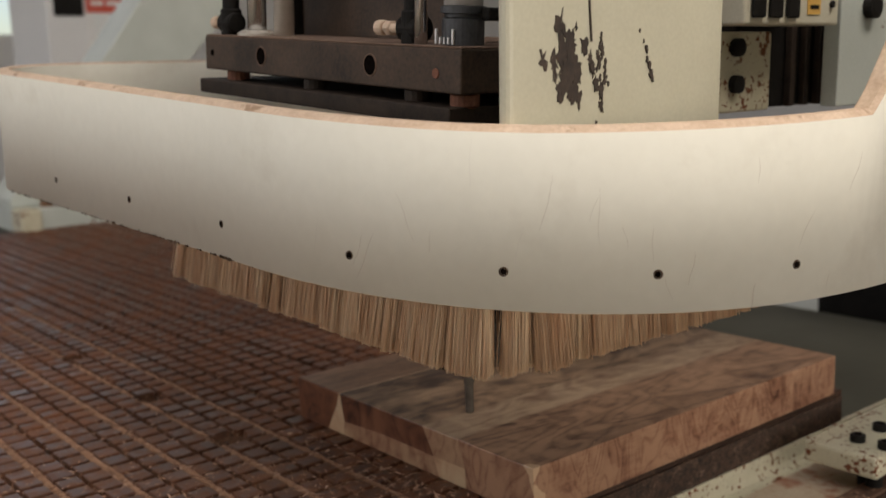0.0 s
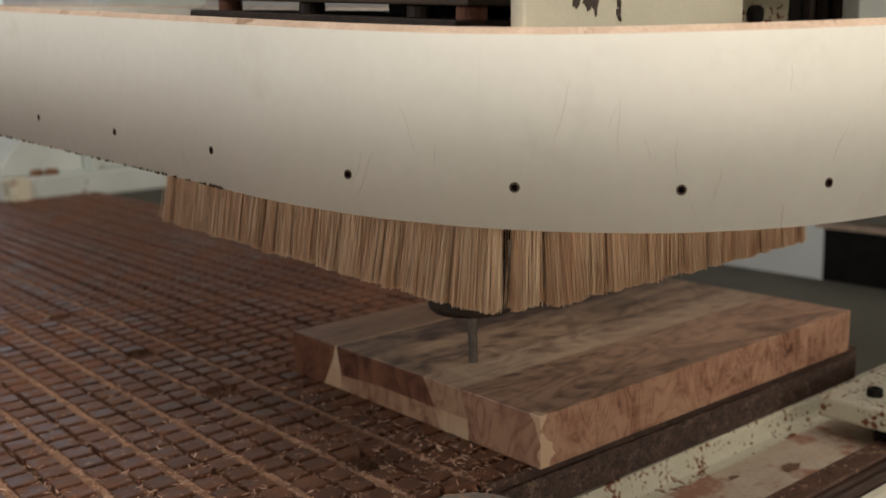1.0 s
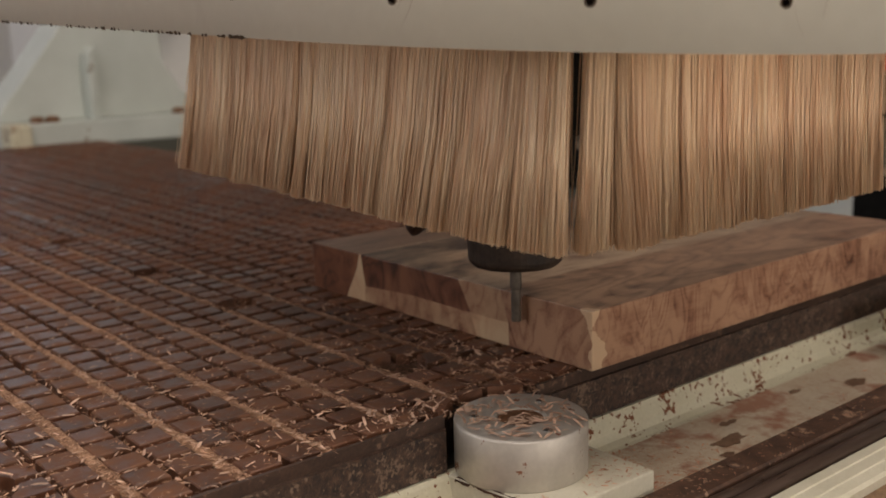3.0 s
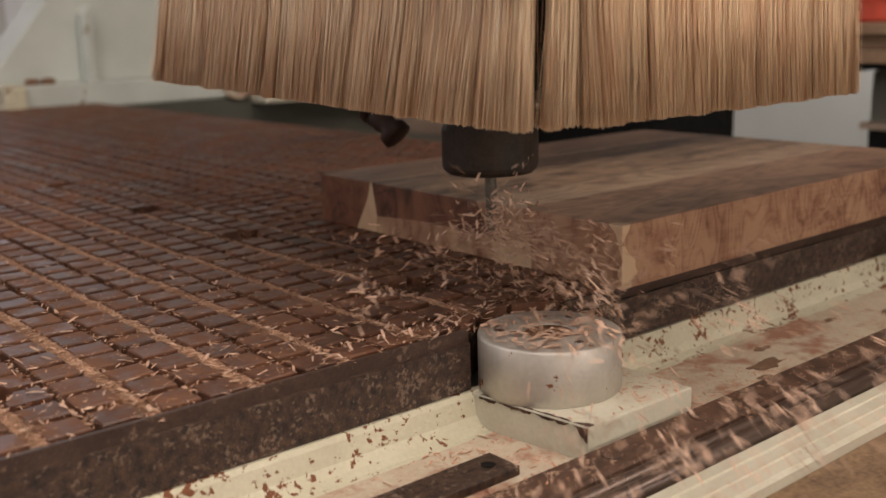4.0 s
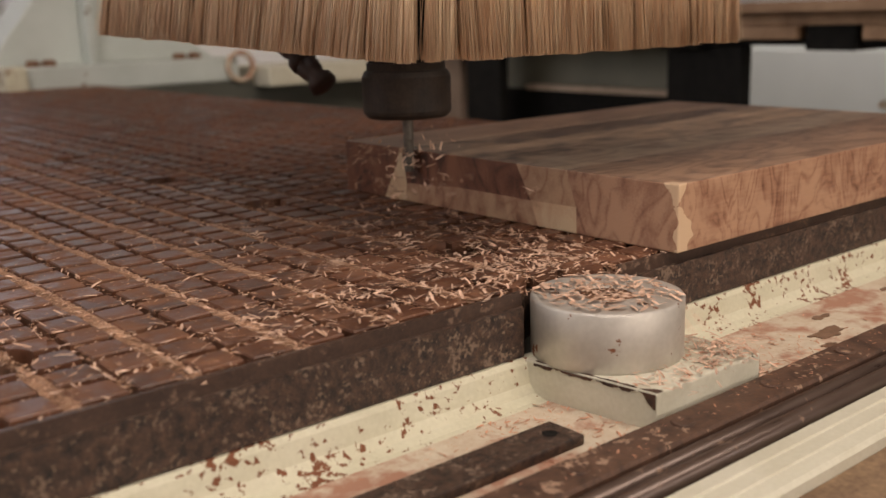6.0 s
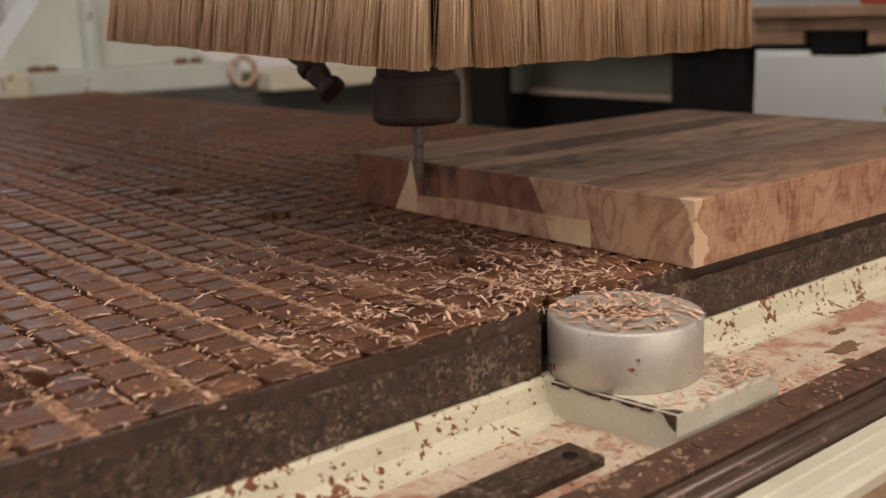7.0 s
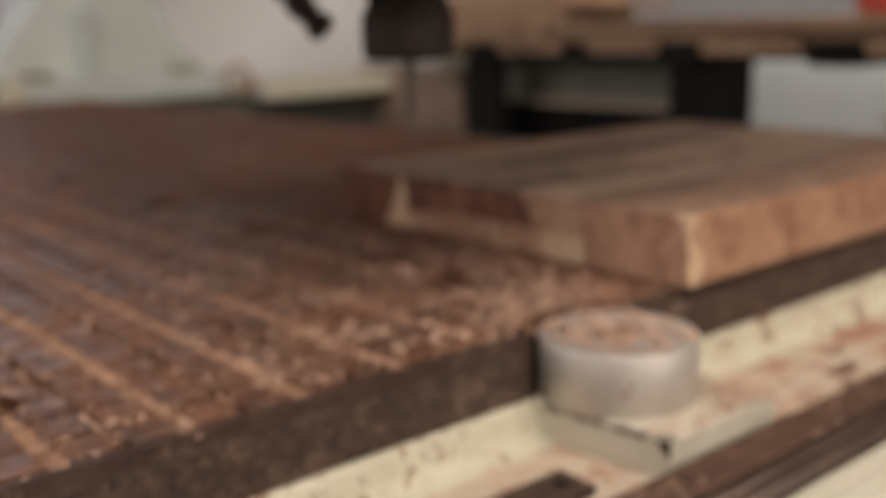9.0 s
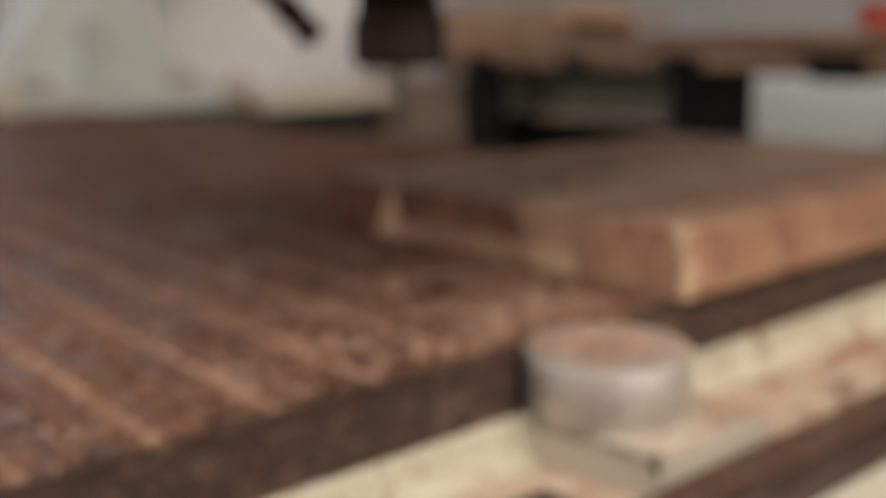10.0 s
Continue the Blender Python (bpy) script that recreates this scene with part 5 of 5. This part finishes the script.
def in_channel(rr):
    out = []
    while len(out) < 1100:
        x = rr.choice((rr.gauss(-0.02, 0.045), rr.gauss(-0.02, 0.04), rr.uniform(-0.45, 0.5), rr.gauss(-0.15, 0.025)))
        y = rr.uniform(-0.076, -0.014)
        z = -0.0522
        if -0.113 < x < -0.029:
            if math.hypot(x - PIN[0], y - PIN[1]) < 0.0405 or y < -0.073 or rr.random() < (0.75 if x < -0.075 else 0.0):
                continue
            z = -0.0335
        out.append((x, y, z, 0.12))
    return out


def on_rail(rr):
    return [(rr.uniform(-0.4, 0.5), rr.uniform(-0.098, -0.08), -0.0440, 0.08) for _ in range(240)]


def on_board(rr):
    return [(rr.uniform(0.005, 0.40), rr.uniform(0.004, 0.30), 0.0404, 0.08) for _ in range(70)]


scatter("wood_shavings", "pale curled shavings scattered over the grooved table", "wood shavings", M["chip"], on_table, 41, (0.0018, 0.0065))
dust_beds()
scatter("sawdust", "fine brown sawdust settled on the table", "sawdust", M["crumb"], groove_dust, 42, (0.0010, 0.0036))
scatter("pin_shavings", "curled shavings lying on the stop pin", "wood shavings", M["chip"], on_pin, 43, (0.003, 0.010))
scatter("channel_shavings", "reddish shavings lying in the channel", "wood shavings", M["dust_red"], in_channel, 44, (0.0009, 0.0042))
scatter("rail_shavings", "fine dust and chips on the guide rail", "wood shavings", M["dust_red"], on_rail, 45, (0.001, 0.003))
scatter("board_crumbs", "fine crumbs lying on the board", "sawdust", M["chip"], on_board, 46, (0.0007, 0.002))

# ---- flying chips ----
HEAD = [(0.0, 0.063, 0.110), (1.0, 0.063, 0.1075), (1.25, 0.063, 0.106), (1.5, 0.063, 0.099), (2.0, 0.063, 0.081), (2.45, 0.063, 0.0645), (2.6, 0.0635, 0.0625), (3.1, 0.064, 0.0625), (3.4, 0.071, 0.0625), (3.8, 0.0947, 0.0625), (4.0, 0.110, 0.0625), (4.5, 0.150, 0.0628), (5.0, 0.190, 0.0632), (5.5, 0.2224, 0.0642), (5.9, 0.238, 0.0645), (6.4, 0.240, 0.065), (6.8, 0.240, 0.0655), (7.0, 0.240, 0.069), (7.5, 0.239, 0.0895), (8.0, 0.238, 0.107), (8.3, 0.237, 0.119), (8.5, 0.237, 0.121), (9.0, 0.236, 0.1225), (10.0, 0.236, 0.1225)]


def head_at(t):
    ts = [h[0] for h in HEAD]
    return float(np.interp(t, ts, [h[1] for h in HEAD])), float(np.interp(t, ts, [h[2] for h in HEAD]))


def loose_chips():
    """Chips that the cutter tears out of the board and throws, until they come to rest."""
    rr = random.Random(77)

    def cluster(name, pieces, lo, hi, spread):
        v, f = [], []
        for piece in range(pieces):
            ln = rr.uniform(lo, hi)
            pv, pf = sliver(rr, ln, ln * rr.uniform(0.10, 0.28), rr.uniform(0.02, 0.25))
            turn = Matrix.Translation((rr.gauss(0, spread), rr.gauss(0, spread), rr.uniform(0, 0.0015) * (pieces > 1))) @ Euler((rr.gauss(0, 0.16), rr.gauss(0, 0.16), rr.uniform(0, 6.28))).to_matrix().to_4x4()
            f += [[q + len(v) for q in g] for g in pf]
            v += [turn @ Vector(p) for p in pv]
        me = bpy.data.meshes.new(name)
        me.from_pydata(v, [], f)
        me.materials.append(M["chip_loose"])
        return me
    singles = [cluster("wood_chip", 1, 0.004, 0.011, 0.0) for _ in range(8)]
    sprays = [cluster("chip_spray", 20, 0.0015, 0.0075, 0.010) for _ in range(8)]
    flights = []
    for k in range(450):
        if k % 2:
            ob = tagged(new("wood_chip", singles[rr.randrange(8)]), "pale curled wood chip thrown by the cutter", "wood chip", "chips thrown by the cutter")
        else:
            ob = tagged(new("chip_spray", sprays[rr.randrange(8)]), "fine spray of chips thrown by the cutter", "wood chips", kind="stuff")
        t0 = rr.uniform(3.42, 3.97) if k < 330 else rr.uniform(4.0, 5.0) if k < 390 else rr.uniform(5.0, 6.0)
        hy, _ = head_at(t0)
        # wood of the board until the cutter reaches it, then out through the cut edge
        core = Vector((0.034, hy + rr.gauss(0, 0.004), rr.uniform(0.010, 0.030)))
        start = Vector((-0.008, core.y - rr.uniform(0.0, 0.012), core.z))
        dur = rr.uniform(0.42, 0.75) if k < 330 else rr.uniform(0.35, 0.6)
        while True:
            if k < 330 and k % 8 in (0, 1, 2, 6):  # right over the rail, onto the ledge
                end = Vector((rr.uniform(-0.30, 0.05), rr.uniform(-0.28, -0.225), -0.0602))
                break
            if k % 8 == 3 or k % 12 == 4:  # forwards, over the pin and the channel
                end = Vector((rr.uniform(-0.22, 0.06), rr.uniform(-0.072, 0.0), 0.0008))
            else:
                a = rr.gauss(math.radians(225), 0.6)
                end = start + Vector((math.cos(a), math.sin(a), 0)) * rr.uniform(0.04, 0.24)
                end.z = 0.0008
            if end.y > (0.026 if k % 2 == 0 else 0.014):
                if rr.random() < 0.8:  # most come to lie in a groove
                    if rr.random() < 0.5:
                        end.x = GX + round((end.x - GX) / PITCH) * PITCH
                    else:
                        end.y = GY + round((end.y - GY) / PITCH) * PITCH
                    end.z = -0.0015
                if end.x < -0.024 and not in_hole(end.x, end.y):
                    break
                continue
            if end.y > 0.0:
                continue
            if start.x + (end.x - start.x) * start.y / (start.y - end.y) > -0.006:
                continue
            d = math.hypot(end.x - PIN[0], end.y - PIN[1])
            if d < (0.016 if k % 2 == 0 else 0.030) and rr.random() < 0.3:
                end.z = -0.0022
                break
            if d > 0.048 and -0.071 < end.y < -0.016 and end.x > -0.110:
                end.z = -0.0330 if -0.110 < end.x < -0.033 else -0.0518
                if not -0.117 < end.x < -0.110 and not -0.033 < end.x < -0.026:
                    break
        kick = rr.uniform(0.008, 0.040) if rr.random() < 0.8 else rr.uniform(0.035, 0.065)
        spin = [rr.uniform(-130, 130) for _ in range(3)]
        rest0, rest1 = (0, 0, rr.uniform(-80, 80)), (0, 0, rr.uniform(-80, 80))
        rows = [(0.0, pose(*core, *rest0)), (t0 - 0.08, pose(*core, *rest0)), (t0, pose(*start, *rest0))]
        n = 5
        for i in range(1, n):
            q = i / n
            p = start.lerp(end, q)
            rows.append((t0 + dur * q, pose(p.x, p.y, p.z + 4 * kick * q * (1 - q), *[rest0[c] + (rest1[c] - rest0[c]) * q + spin[c] * math.sin(math.pi * q) * 0.5 for c in range(3)])))
        rows += [(t0 + dur, pose(*end, *rest1)), (10.0, pose(*end, *rest1))]
        flights.append((ob, rows))
    return flights


flights = loose_chips()
table_pads()


def motions():
    walk(focus_mark, [(t, Matrix.Translation(on_axis(t, d))) for t, d in FOCUS])
    y0 = HEAD[0][1]
    walk(head, [(t, pose(-0.006, y, z)) for t, y, z in HEAD])
    walk(hood, [(t, pose(0, y - y0, 0)) for t, y, z in HEAD])
    walk(head_carriage, [(t, pose(0, y - y0, 0)) for t, y, z in HEAD])
    for ob, rows in flights:
        walk(ob, rows)


motions()
